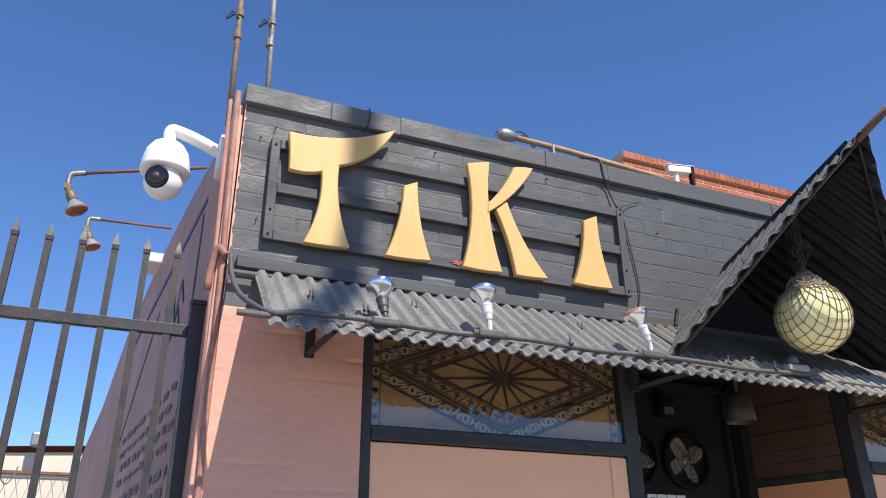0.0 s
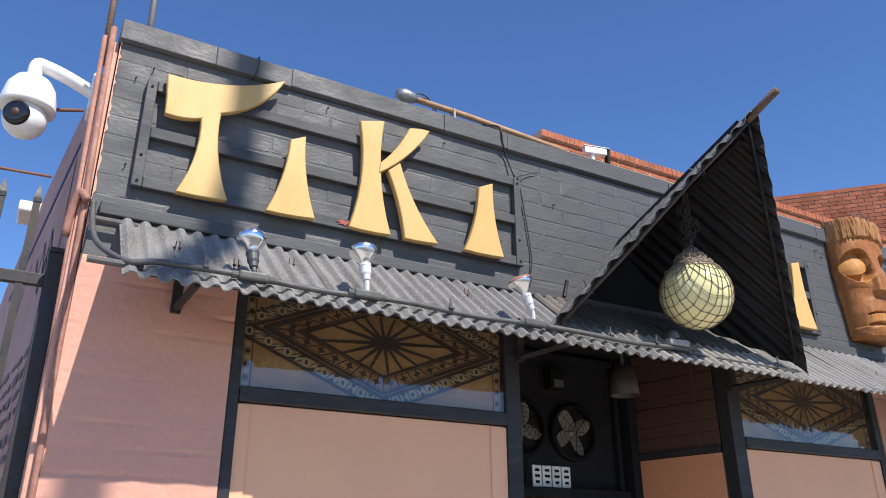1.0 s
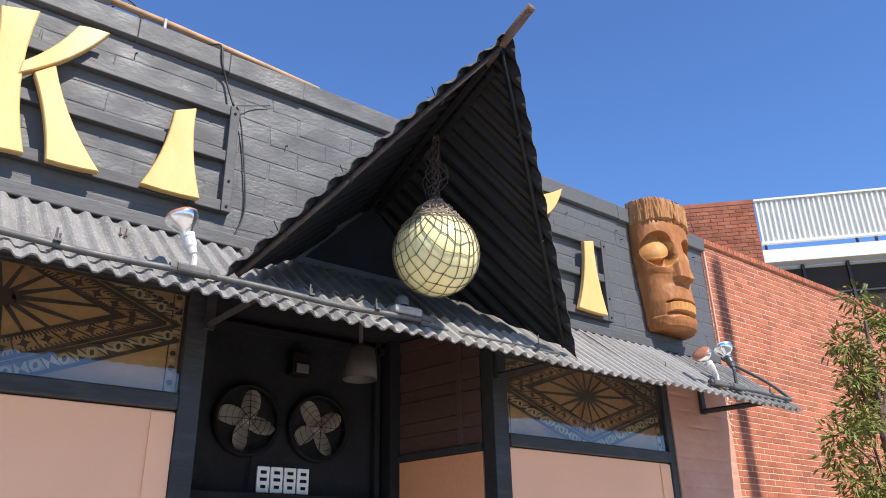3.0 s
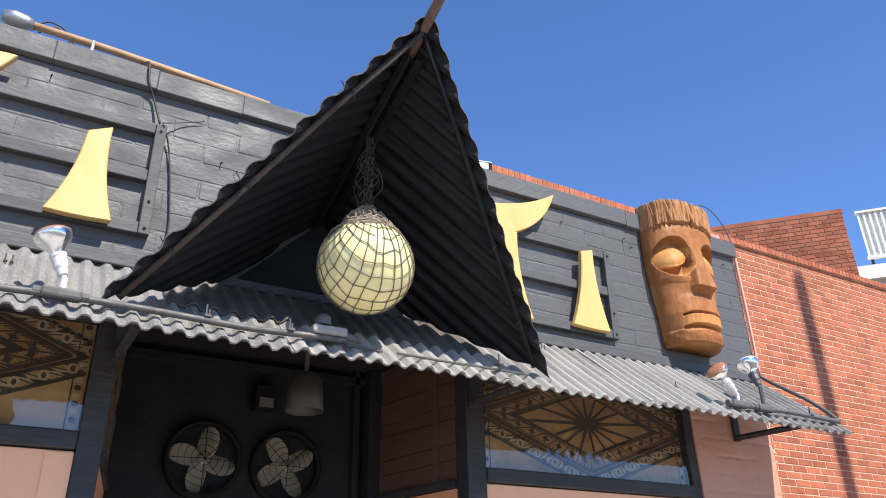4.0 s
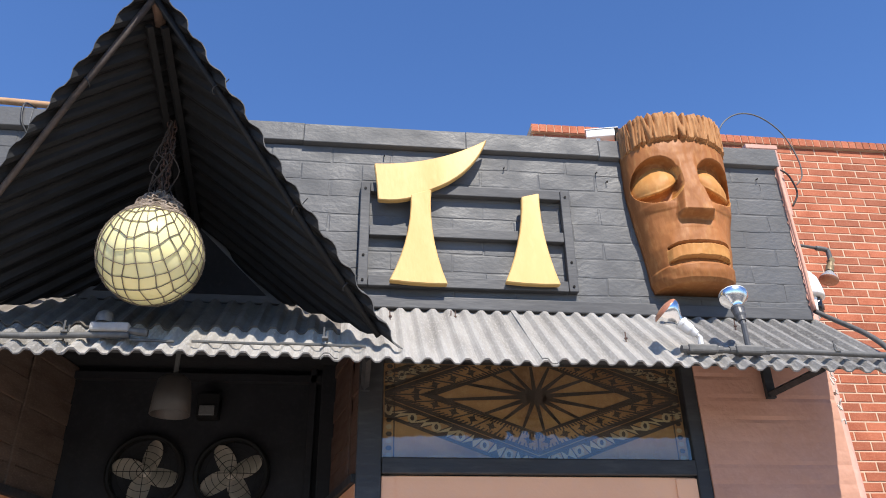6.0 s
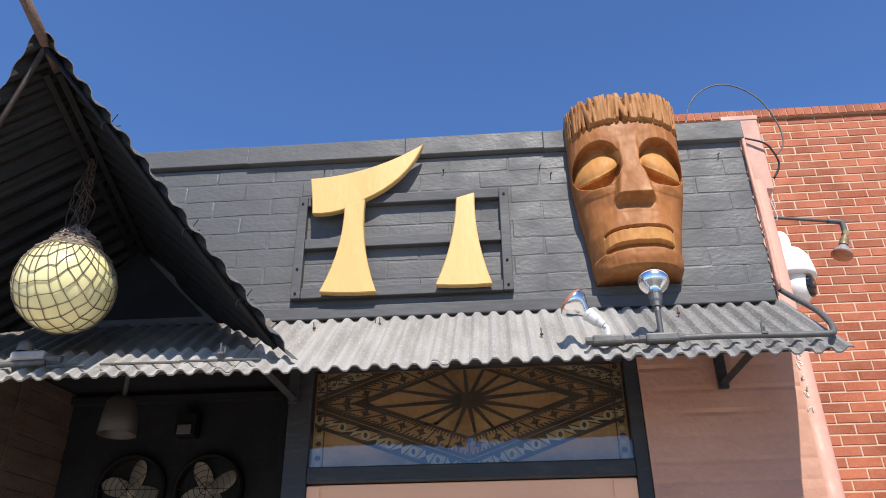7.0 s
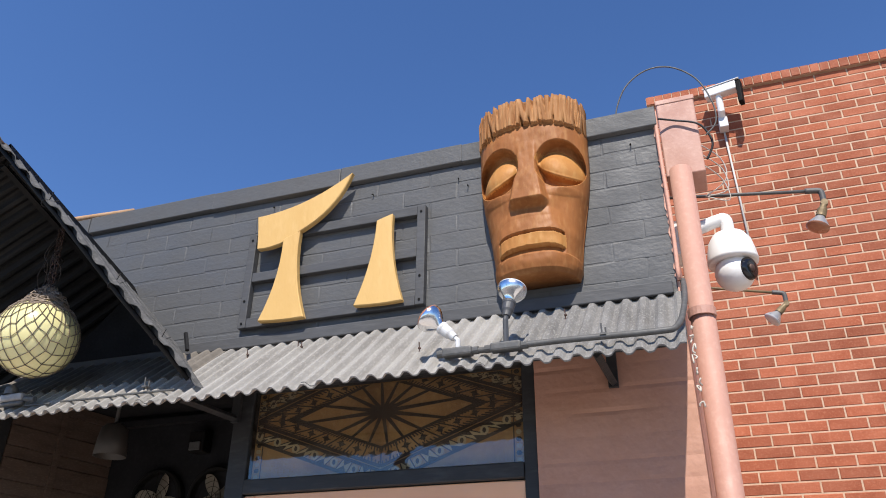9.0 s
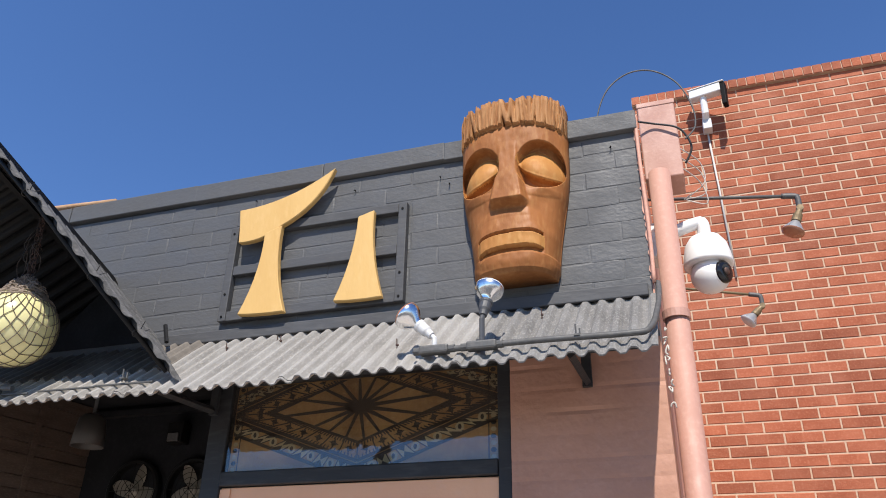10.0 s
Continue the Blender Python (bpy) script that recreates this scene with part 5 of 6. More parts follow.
def rod_lamp(wall_pt, end, way, lens, pipe, label):
    """A reflector bulb at the end of a long thin pipe."""
    a, b = Vector(wall_pt), Vector(end)
    ob = empty("rod_lamp", a, label, "spot lamp", "lamps on long pipes")
    part("pipe", tube([a, b], 0.0075, 8), pipe, ob, smooth=True)
    d = (b - a).normalized()
    part("elbow", tube(smooth_run([b - d * 0.05, b, b + d * 0.012 + Vector((0, 0, -0.012)), b + d * 0.012 + Vector((0, 0, -0.06))], 4), 0.0125, 8), M_GREYMETAL if pipe is M_RUST else M_CONDUIT, ob, smooth=True)
    w = Vector(way).normalized()
    k = b + d * 0.012 + Vector((0, 0, -0.062))
    part("swivel", tube([k + Vector((0, -0.013, 0)), k + Vector((0, 0.013, 0))], 0.015, 10), M_BRASS, ob)
    m = aim(k + w * 0.008, w)
    part("socket", lathe([(0, 0), (0.013, 0.003), (0.015, 0.02), (0.0195, 0.026), (0.0205, 0.062), (0, 0.062)], m, 18), M_BRASS, ob, "tarnished brass socket")
    bulb = part("bulb", lathe([(0.015, 0.06), (0.019, 0.068), (0.028, 0.082), (0.040, 0.10), (0.046, 0.114)], m, 26), M_BULBGREY, ob, "grey reflector bulb", smooth=True)
    part("lens", lathe([(0.046, 0.113), (0.0455, 0.118), (0.034, 0.124), (0, 0.127)], m, 26), lens, bulb, smooth=True)


rod_lamp((0.405, 3.50, 3.485), (-0.135, 3.50, 3.335), (0.5, -0.1, -1.0), M_LENSRED, M_RUST, "reflector bulb on a rusty pipe from the side wall")
rod_lamp((0.325, 4.50, 3.60), (-0.10, 4.50, 3.585), (0.4, -0.1, -1.0), M_LENSRED, M_RUST, "reflector bulb on a rusty pipe further along the side wall")
rod_lamp((5.145, 3.50, 3.505), (5.755, 3.50, 3.42), (-0.42, -0.1, -1.0), M_LENSRED, M_CONDUIT, "reflector bulb on a dark pipe beside the brick wall")
rod_lamp((5.145, 4.56, 3.53), (5.645, 4.56, 3.415), (-0.75, -0.1, -0.75), M_LENSCLEAR, M_BRASS, "reflector bulb on a short pipe below the dome camera")

dp = empty("downpipe", (5.225, 2.9, 0), "pink-painted rain pipe with a square hopper at the corner", "downpipe")
part("pipe", tube([(5.202, 2.955, 0.02), (5.202, 2.955, 1.5), (5.214, 2.99, 3.32)], 0.042, 20), M_PIPE, dp, smooth=True)
part("joint_band", lathe([(0.042, -0.03), (0.0475, -0.03), (0.0475, 0.0), (0.042, 0.002)], Matrix.Translation((5.209, 2.974, 2.73)), 20), M_PIPE, dp)
hop = bmesh.new()
add_box(hop, 5.160, 5.308, 3.03, 3.19, 3.325, 3.695, bevel=0.005)
part("hopper", hop, M_PIPE, dp, "pink square rain hopper")
part("hopper_edge", box(5.157, 5.311, 3.027, 3.193, 3.675, 3.698, bevel=0.003), M_PIPE, dp)
thing("gas_pipe", tube(smooth_run([(5.153, 2.835, 3.50), (5.152, 2.834, 3.3), (5.156, 2.835, 3.0), (5.152, 2.834, 2.79)], 4), 0.0075, 8), M_PINK, "thin pink-painted pipe at the wall corner", "pipe", "thin pipes at the corners", smooth=True)
lp = [(0.470, 2.85, 0.02), (0.468, 2.85, 2.0), (0.459, 2.855, 2.78), (0.455, 2.86, 2.9), (0.445, 2.865, 3.5)]
thing("gas_pipe", tube(lp, 0.0115, 8), M_CORNERPIPE, "thin rusty pink-painted pipe up the wall corner", "pipe", "thin pipes at the corners", smooth=True)
thing("gas_pipe", tube([(0.451, 2.87, 0.02), (0.449, 2.87, 2.0), (0.421, 2.89, 3.47)], 0.009, 8), M_CORNERPIPE, "thin pink-painted pipe up the wall corner", "pipe", "thin pipes at the corners", smooth=True)
thing("gas_pipe", tube(smooth_run([(0.465, 2.83, 2.78), (0.44, 2.84, 2.81), (0.425, 2.86, 2.76), (0.42, 2.87, 2.66)], 4), 0.014, 8), M_CORNERPIPE, "bent pink pipe elbow at the corner", "pipe", "thin pipes at the corners", smooth=True)
for (xa, xb, mt, lab) in ((0.432, 0.420, M_CORROD, "tall rusty brown pipe standing above the roof corner"), (0.580, 0.560, M_MAST, "tall grey metal mast standing above the roof corner")):
    mast = empty("roof_mast", (xa, 3.0, 3.5), lab, "mast")
    part("tube", tube([(xa, 3.0, 3.42), (xa + (xb - xa) * 0.5, 3.0, 3.85), (xb - 0.01, 3.0, 4.5)], 0.0125, 10), mt, mast, smooth=True)
    for zc in (3.86, 3.98):
        part("coupling", tube([(xb + 0.004, 3.0, zc), (xb + 0.003, 3.0, zc + 0.035)], 0.0185, 10), mt, mast)
    part("tie", tube(smooth_run([(xb, 2.985, 3.96), (xb - 0.03, 2.99, 3.99), (xb - 0.05, 3.0, 3.95), (xb - 0.01, 3.0, 4.0)], 3), 0.004, 5), M_CABLE, mast)

roof_pipe = empty("roof_conduit", (2.2, 3.0, 3.6), "tan weathered conduit lying along the parapet top", "conduit")
part("pipe", tube([(1.72, 2.93, 3.636), (2.0, 2.93, 3.630), (2.3, 2.94, 3.622), (2.60, 2.95, 3.612)], 0.0145, 8), M_TANPIPE, roof_pipe, smooth=True)
part("weather_head", lathe([(0, -0.05), (0.022, -0.045), (0.032, -0.01), (0.027, 0.03), (0.018, 0.055), (0, 0.058)], aim((1.68, 2.93, 3.638), (1, 0, -0.03)), 16), M_GREYMETAL, roof_pipe, smooth=True)
for xx in (1.93,):
    part("strap", box(xx - 0.006, xx + 0.006, 2.912, 2.950, 3.53, 3.640, bevel=0.003), M_BOXGREY, roof_pipe)
thing("cable", tube(smooth_run([(1.73, 2.985, 3.66), (1.77, 2.98, 3.71), (1.83, 2.985, 3.70), (1.86, 2.99, 3.64)], 5), 0.0035, 5), M_CABLE, "black looped cable on the parapet", "cable", smooth=True)
thing("cable", tube(smooth_run([(1.75, 2.985, 3.655), (1.80, 2.98, 3.695), (1.86, 2.985, 3.66), (1.87, 2.99, 3.64)], 5), 0.0035, 5), M_CABLE, "black looped cable on the parapet", "cable", smooth=True)
thing("cable", tube(smooth_run([(2.10, 2.98, 3.63), (2.12, 2.83, 3.55), (2.13, 2.818, 3.46), (2.16, 2.835, 3.40), (2.19, 2.82, 3.30)], 5), 0.0045, 5), M_CABLE, "black cable down over the parapet to the sign", "cable", smooth=True)
thing("cable", tube(smooth_run([(2.20, 2.812, 3.30), (2.235, 2.836, 3.22), (2.262, 2.838, 3.05), (2.275, 2.838, 2.9), (2.25, 2.836, 2.80), (2.24, 2.83, 2.77)], 5), 0.003, 5), M_CABLE, "thin dark wire beside the sign frame", "cable", smooth=True)
thing("cable", tube(smooth_run([(2.20, 2.812, 3.30), (2.27, 2.835, 3.34), (2.34, 2.838, 3.37)], 5), 0.0022, 5), M_CABLE, "thin dark wire beside the sign frame", "cable", smooth=True)
thing("cable", tube(smooth_run([(0.98, 2.99, 3.57), (0.975, 2.82, 3.53), (0.97, 2.816, 3.45), (0.955, 2.838, 3.42)], 4), 0.0022, 5), M_CABLE, "thin dark wire over the parapet", "cable", smooth=True)
loop = [(5.0, 3.0, 3.56), (5.0, 3.0, 3.66), (5.05, 3.0, 3.78), (5.14, 3.0, 3.845), (5.24, 3.0, 3.835), (5.33, 3.0, 3.75), (5.375, 3.0, 3.62), (5.375, 3.0, 3.52), (5.33, 2.99, 3.46)]
thing("cable", tube(smooth_run(loop, 5), 0.0033, 6), M_CONDUIT, "stiff grey cable looping above the rain hopper", "cable", smooth=True)
thing("cable", tube(smooth_run([(5.16, 2.99, 3.58), (5.22, 3.015, 3.575), (5.30, 3.01, 3.54), (5.335, 3.02, 3.50), (5.35, 3.03, 3.44), (5.32, 3.04, 3.38)], 5), 0.0045, 6), M_CABLE, "dark cable slung across the rain hopper", "cable", smooth=True)
crng = random.Random(9)
for k in range(3):
    pts = [(5.30, 3.185, 3.56 - 0.05 * k), (5.37 + crng.uniform(0, 0.03), 3.27, 3.52 - 0.05 * k), (5.39, 3.28, 3.42 - 0.05 * k), (5.30, 3.29, 3.36)]
    thing("cable", tube(smooth_run(pts, 4), 0.0025, 5), M_PALECABLE, "thin pale wire behind the rain hopper", "cable", smooth=True)
for k in range(8):
    pts = [(5.162 + crng.uniform(-0.006, 0.012), 2.855 + crng.uniform(-0.01, 0.01), 2.62 - 0.035 * k + crng.uniform(-0.02, 0.02)) for _ in range(4)]
    thing("wire_tangle", tube(smooth_run(pts, 3), 0.003, 5), M_PALECABLE, "tangle of pale wire and peeling paint at the corner", "wire", smooth=True)

cctv = empty("box_camera", (5.65, 6.15, 5.85), "white box camera on a bracket at the brick wall", "security camera")
m = Matrix.Translation((5.69, 6.13, 6.03)) @ Matrix.Rotation(radians(-16), 4, "Z") @ Matrix.Rotation(radians(2), 4, "Y")
part("housing", box(-0.145, 0.125, -0.045, 0.045, -0.042, 0.042, bevel=0.008, m=m), M_WHITE, cctv)
part("sun_shield", box(-0.155, 0.16, -0.052, 0.052, 0.044, 0.05, m=m), M_WHITE, cctv)
part("lens_hood", box(0.127, 0.165, -0.04, 0.04, -0.19, 0.04, bevel=0.006, m=m), M_FANBLACK, cctv, "black hood and lamp")
part("mount", tube([(5.655, 6.14, 6.03), (5.655, 6.16, 5.84), (5.655, 6.29, 5.76)], 0.03, 12), M_WHITE, cctv)
part("wall_box", box(5.62, 5.695, 6.19, 6.296, 5.70, 5.80, bevel=0.006), M_SOCKET, cctv)
thing("cable", tube([(5.655, 6.285, 5.72), (5.67, 6.285, 5.1), (5.685, 6.285, 4.3)], 0.009, 6), M_PALECABLE, "pale conduit running down the brick wall", "cable", smooth=True)
thing("box_camera", box(0.20, 0.325, 4.5, 4.72, 3.38, 3.44, bevel=0.01), M_WHITE, "small white box camera on the side wall", "security camera")

# ---- fence on the open side ----
fence = empty("fence", (0.1, 3.06, 0), "black iron fence with spear tips beside the building", "fence")
part("rail", box(-3.0, 0.385, 3.045, 3.075, 2.535, 2.575, bevel=0.002), M_FENCE, fence)
part("rail", box(-3.0, 0.385, 3.045, 3.075, 0.25, 0.29, bevel=0.002), M_FENCE, fence)
part("post", box(0.385, 0.438, 3.035, 3.09, 0, 2.655, bevel=0.003), M_FENCE, fence)
part("post_cap", box(0.381, 0.442, 3.031, 3.094, 2.655, 2.675, bevel=0.008), M_FENCE, fence)
for k in range(27):
    x = 0.316 - 0.1095 * k
    b = box(x - 0.0115, x + 0.0115, 3.0485, 3.0715, 0.1, 2.83)
    add_lathe(b, [(0.011, 2.83), (0.017, 2.834), (0.0185, 2.85), (0.012, 2.872), (0.0, 2.905)], Matrix.Translation((x, 3.06, 0)) @ Matrix.Rotation(radians(45), 4, "Z"), 4)
    part("picket", b, M_FENCE, fence)

# ---- far things ----
shed = empty("far_shed", (-1.5, 14, 0), "cream low building with a brown roof edge beyond the fence", "building")
part("wall", box(-6.0, 3.5, 14.0, 18.0, 0, 3.62), M_CREAMWALL, shed)
bm = bmesh.new()
vs = [bm.verts.new(p) for p in ((-6.2, 13.9, 3.45), (3.6, 13.9, 4.05), (3.6, 18, 4.05), (-6.2, 18, 3.45))]
bm.faces.new(vs)
bmesh.ops.solidify(bm, geom=list(bm.faces), thickness=0.1)
part("roof", bm, M_RUST, shed, "brown roof edge")
part("upper_wall", slab([(-6.0, 3.621), (3.45, 3.621), (3.45, 3.95), (-6.0, 3.38)], 14.01, 14.2, 0), M_CREAMWALL, shed)
part("lamp", box(-0.95, -0.77, 13.7, 13.9, 3.74, 3.96, bevel=0.03), M_GREYMETAL, shed)
part("gutter_board", box(-6.0, 3.5, 13.95, 13.998, 3.36, 3.40), M_RUST, shed)
wire = bmesh.new()
for k in range(60):
    t0, t1 = k * 0.55, (k + 1) * 0.55
    pts = [(-4.5 + 0.11 * t + 0.05, 11.0 + 0.28 * math.cos(t * 1.9), 3.15 + 0.28 * math.sin(t * 1.9)) for t in [t0 + (t1 - t0) * q / 4 for q in range(5)]]
    add_tube(wire, pts, 0.009, 4, cap=False)
add_tube(wire, [(-4.5, 11.0, 2.95), (0.5, 11.0, 2.95)], 0.02, 5)
thing("razor_wire", wire, M_GREYMETAL, "coil of grey wire above a far fence", "wire coil")
mesh = bmesh.new()
for k in range(70):
    add_tube(mesh, [(-5 + 0.13 * k, 11.02, -0.02), (-5 + 0.13 * k + 2.5 * 0.35, 11.02, 2.95)], 0.004, 3, cap=False)
    add_tube(mesh, [(-5 + 0.13 * k, 11.03, -0.02), (-5 + 0.13 * k - 2.5 * 0.35, 11.03, 2.95)], 0.004, 3, cap=False)
thing("chain_link_fence", mesh, M_GREYMETAL, "far grey chain-link fence", "fence")

# taller blocks behind the brick wall
block = empty("brick_block", (12.5, 8.2, 0), "dark red brick upper storey behind the brick wall", "building")
BC, BD = Vector((13.74, 6.94, 0)), Vector((-0.69, 0.724, 0)).normalized()
bmat = Matrix(((BD.x, BD.y, 0, BC.x), (BD.y, -BD.x, 0, BC.y), (0, 0, 1, 0), (0, 0, 0, 1)))


def block_box(name, u0, u1, v0, v1, z0, z1, material):
    bm = box(u0, u1, v0, v1, z0, z1, m=bmat)
    bmesh.ops.recalc_face_normals(bm, faces=bm.faces)
    part(name, bm, material, block)


block_box("wall", 0.006, 7.0, 0.004, 3.0, 5.35, 7.95, M_MORTAR)
block_box("coping", -0.01, 7.0, -0.01, 0.3, 7.952, 8.03, M_BRICK)
rv, rf = [], []
turn = Matrix.Rotation(math.atan2(-BD.y, -BD.x), 4, "Z")
for row in range(33):
    s = -0.1175 if row % 2 else 0.0
    while s < 6.6:
        half = s < 0
        bv, bf = brick_mesh(0.105 if half else 0.222, 0.066, 0.009, "b")
        mm = Matrix.Translation(BC + BD * (0.0575 if half else s + 0.115) + Vector((0, 0, 5.45 + row * 0.0764))) @ turn
        k = len(rv)
        rv += [mm @ Vector(p) for p in bv]
        rf += [tuple(i + k for i in q) for q in bf]
        s += 0.235
ob = mesh_object("brick_field", rv, rf, M_BRICK, block)
ob.matrix_parent_inverse = block.matrix_basis.inverted()
tagged(ob, kind="stuff")

far = empty("white_building", (30, 12.5, 0), "far white building with ribbed roof screen and dark windows", "building")
FA, FB = Vector((28.4, 14.5, 0)), Vector((36.4, 5.8, 0))
fd = (FB - FA).normalized()
fn = Vector((-fd.y, fd.x, 0))
fm = Matrix(((fd.x, fn.x, 0, FA.x), (fd.y, fn.y, 0, FA.y), (0, 0, 1, 0), (0, 0, 0, 1)))


def far_box(name, u0, u1, v0, v1, z0, z1, material, parent=None, label=""):
    bm = box(u0, u1, v0, v1, z0, z1, m=fm)
    bmesh.ops.recalc_face_normals(bm, faces=bm.faces)
    return part(name, bm, material, parent or far, label)


far_box("wall", -2, 12, 0.3, 6, 0, 12.6, M_CREAMWALL)
far_box("cornice", -3, 12, -0.3, 0.3, 12.62, 13.15, M_WHITEMETAL)
for k in range(8):
    wdw = far_box("window", -1.9 + k * 1.65, -0.4 + k * 1.65, 0.2, 0.29, 10.4, 12.45, M_DARKGLASS)
    far_box("mullion", -2.02 + k * 1.65, -1.92 + k * 1.65, 0.12, 0.29, 10.4, 12.6, M_FENCE, wdw)
    far_box("transom", -1.9 + k * 1.65, -0.4 + k * 1.65, 0.14, 0.199, 11.35, 11.42, M_FENCE, wdw)
scr = bmesh.new()
rib = 0.2
for k in range(55):
    u = k * rib
    q = [(u, 0.0), (u + rib * 0.35, 0.0), (u + rib * 0.5, 0.09), (u + rib * 0.85, 0.09), (u + rib, 0.0)]
    for (ua, va), (ub, vb) in zip(q, q[1:]):
        scr.faces.new([scr.verts.new(fm @ Vector(p)) for p in ((ua, va, 13.62), (ub, vb, 13.62), (ub, vb, 15.42), (ua, va, 15.42))])
bmesh.ops.remove_doubles(scr, verts=scr.verts, dist=0.001)
bmesh.ops.solidify(scr, geom=list(scr.faces), thickness=0.02)
part("roof_screen", scr, M_WHITEMETAL, far, "white ribbed metal roof screen")
far_box("screen_edge", -0.05, 11.1, -0.04, 0.14, 15.42, 15.5, M_WHITEMETAL)
far_box("screen_edge", -0.05, 11.1, -0.04, 0.14, 13.52, 13.62, M_WHITEMETAL)
for u in (0.1, 3.5, 4.2, 8.0):
    far_box("screen_post", u, u + 0.08, 0.15, 0.25, 13.0, 13.7 if u not in (4.2,) else 14.6, M_FENCE)

# ---- tree and hedge by the brick wall ----
def leaf_bunch(rng, bm, c, n, size, spread):
    for _ in range(n):
        d = Vector((rng.gauss(0, 1), rng.gauss(0, 1), rng.gauss(-0.15, 0.8))).normalized()
        p = Vector(c) + d * spread * rng.uniform(0.15, 1.0)
        out = (d + Vector((0, 0, rng.uniform(-0.9, 0.3)))).normalized()
        side = out.cross(Vector((rng.gauss(0, 1), rng.gauss(0, 1), rng.gauss(0, 1)))).normalized()
        up = side.cross(out).normalized()
        ln = size * rng.uniform(0.7, 1.25)
        w = ln * 0.16
        q = [p, p + out * ln * 0.35 + side * w - up * 0.1 * w, p + out * ln * 0.75 + side * w * 0.7 - up * ln * 0.08, p + out * ln - up * ln * 0.2,
             p + out * ln * 0.75 - side * w * 0.7 - up * ln * 0.08, p + out * ln * 0.35 - side * w - up * 0.1 * w]
        vs = [bm.verts.new(v) for v in q]
        mid = bm.verts.new(p + out * ln * 0.55 - up * ln * 0.11)
        for a, b in zip(vs, vs[1:]):
            bm.faces.new((a, b, mid))
        bm.faces.new((vs[-1], vs[0], mid))


trng = random.Random(23)
TB = Vector((10.4, 4.3, 0))
tree = empty("tree", TB, "young street tree with narrow green leaves by the brick wall", "tree")
trunk = bmesh.new()
add_tube(trunk, smooth_run([TB, TB + Vector((0.03, 0, 1.0)), TB + Vector((0.0, 0, 2.2)), TB + Vector((0.15, 0, 3.2)), TB + Vector((0.35, 0, 4.4))], 4), 0.065, 8, taper=0.02)
part("trunk", trunk, M_BARK, tree)
tips = []
for a, b in (((0.0, 0, 2.0), (-0.5, -0.1, 3.1)), ((0.05, 0, 2.4), (0.5, 0.2, 3.6)), ((0.1, 0, 3.0), (0.0, 0.2, 4.1)), ((0.15, 0, 3.2), (0.7, -0.1, 4.3)), ((0, 0, 1.9), (-0.35, 0.1, 2.35)), ((0.02, 0, 2.1), (0.45, -0.2, 2.6)), ((0.2, 0, 3.4), (1.0, 0, 3.5))):
    a, b = TB + Vector(a), TB + Vector(b)
    mid = a.lerp(b, 0.5) + Vector((0, 0, -0.06))
    part("limb", tube(smooth_run([a, mid, b], 4), 0.028, 6, taper=0.009), M_BARK, tree)
    tips += [a.lerp(b, 0.65), b, b + Vector((trng.uniform(-0.25, 0.25), trng.uniform(-0.2, 0.2), trng.uniform(-0.25, 0.2)))]
tips += [TB + Vector(v) for v in ((-0.95, 0, 2.92), (-1.0, 0.05, 2.7), (-0.8, -0.05, 3.0), (-0.85, 0, 2.5), (-0.35, 0, 2.3), (0.1, 0, 3.75), (0.5, 0.1, 4.4), (-0.25, 0, 3.65), (-0.1, 0.1, 3.3), (0.3, 0, 4.7), (0.9, 0, 4.6), (-0.2, 0, 4.0))]
part("stem", tube(smooth_run([TB + Vector((-0.05, 0.02, 0.1)), TB + Vector((-0.2, 0.02, 1.3)), TB + Vector((-0.42, 0.02, 2.3)), TB + Vector((-0.56, 0.02, 2.75))], 4), 0.04, 7, taper=0.022), M_BARK, tree)
part("limb", tube(smooth_run([TB + Vector((-0.3, 0, 2.7)), TB + Vector((-0.7, 0, 2.85)), TB + Vector((-1.0, 0, 2.8))], 3), 0.012, 5, taper=0.005), M_BARK, tree)
for c in tips:
    crown = bmesh.new()
    leaf_bunch(trng, crown, c, 105, 0.092, 0.22)
    tagged(part("leafy_twig", crown, M_LEAF, tree), kind="stuff")
hedge = bmesh.new()
for k in range(16):
    leaf_bunch(trng, hedge, (8.9 + 0.2 * k, 5.3 + 0.1 * math.sin(k), 2.0 + trng.uniform(-0.1, 0.08)), 40, 0.09, 0.22)
for k in range(16):
    add_tube(hedge, [(8.9 + 0.2 * k, 5.3, 0), (8.9 + 0.2 * k, 5.3, 2.0)], 0.015, 4)
thing("hedge", hedge, M_SHRUB, "reddish-green hedge top at the foot of the brick wall", "hedge", kind="stuff")

# ---- street poles behind the camera, seen only by their shadows ----
for k, (xs, ys) in enumerate(((0.935, WALL), (11.06, BY))):
    ln = ys + 2.6
    base = Vector((xs + 0.24 * ln, -2.6, 0))
    pole = empty("street_pole", base, "tall wooden street pole by the kerb", "pole")
    bend = (-0.34, 0.0) if k == 0 else (0.0, 0.0)
    part("shaft", tube([base + Vector((bend[0], 0, -0.3)), base + Vector((bend[0], 0, 8.75)), base + Vector((-0.05 if k == 0 else 0, 0, 9.45)), base + Vector((0, 0, 9.8)), base + Vector((0, 0, 17.0))], 0.078 if k == 0 else 0.14, 12, taper=0.07 if k == 0 else 0.13), M_BARK, pole)

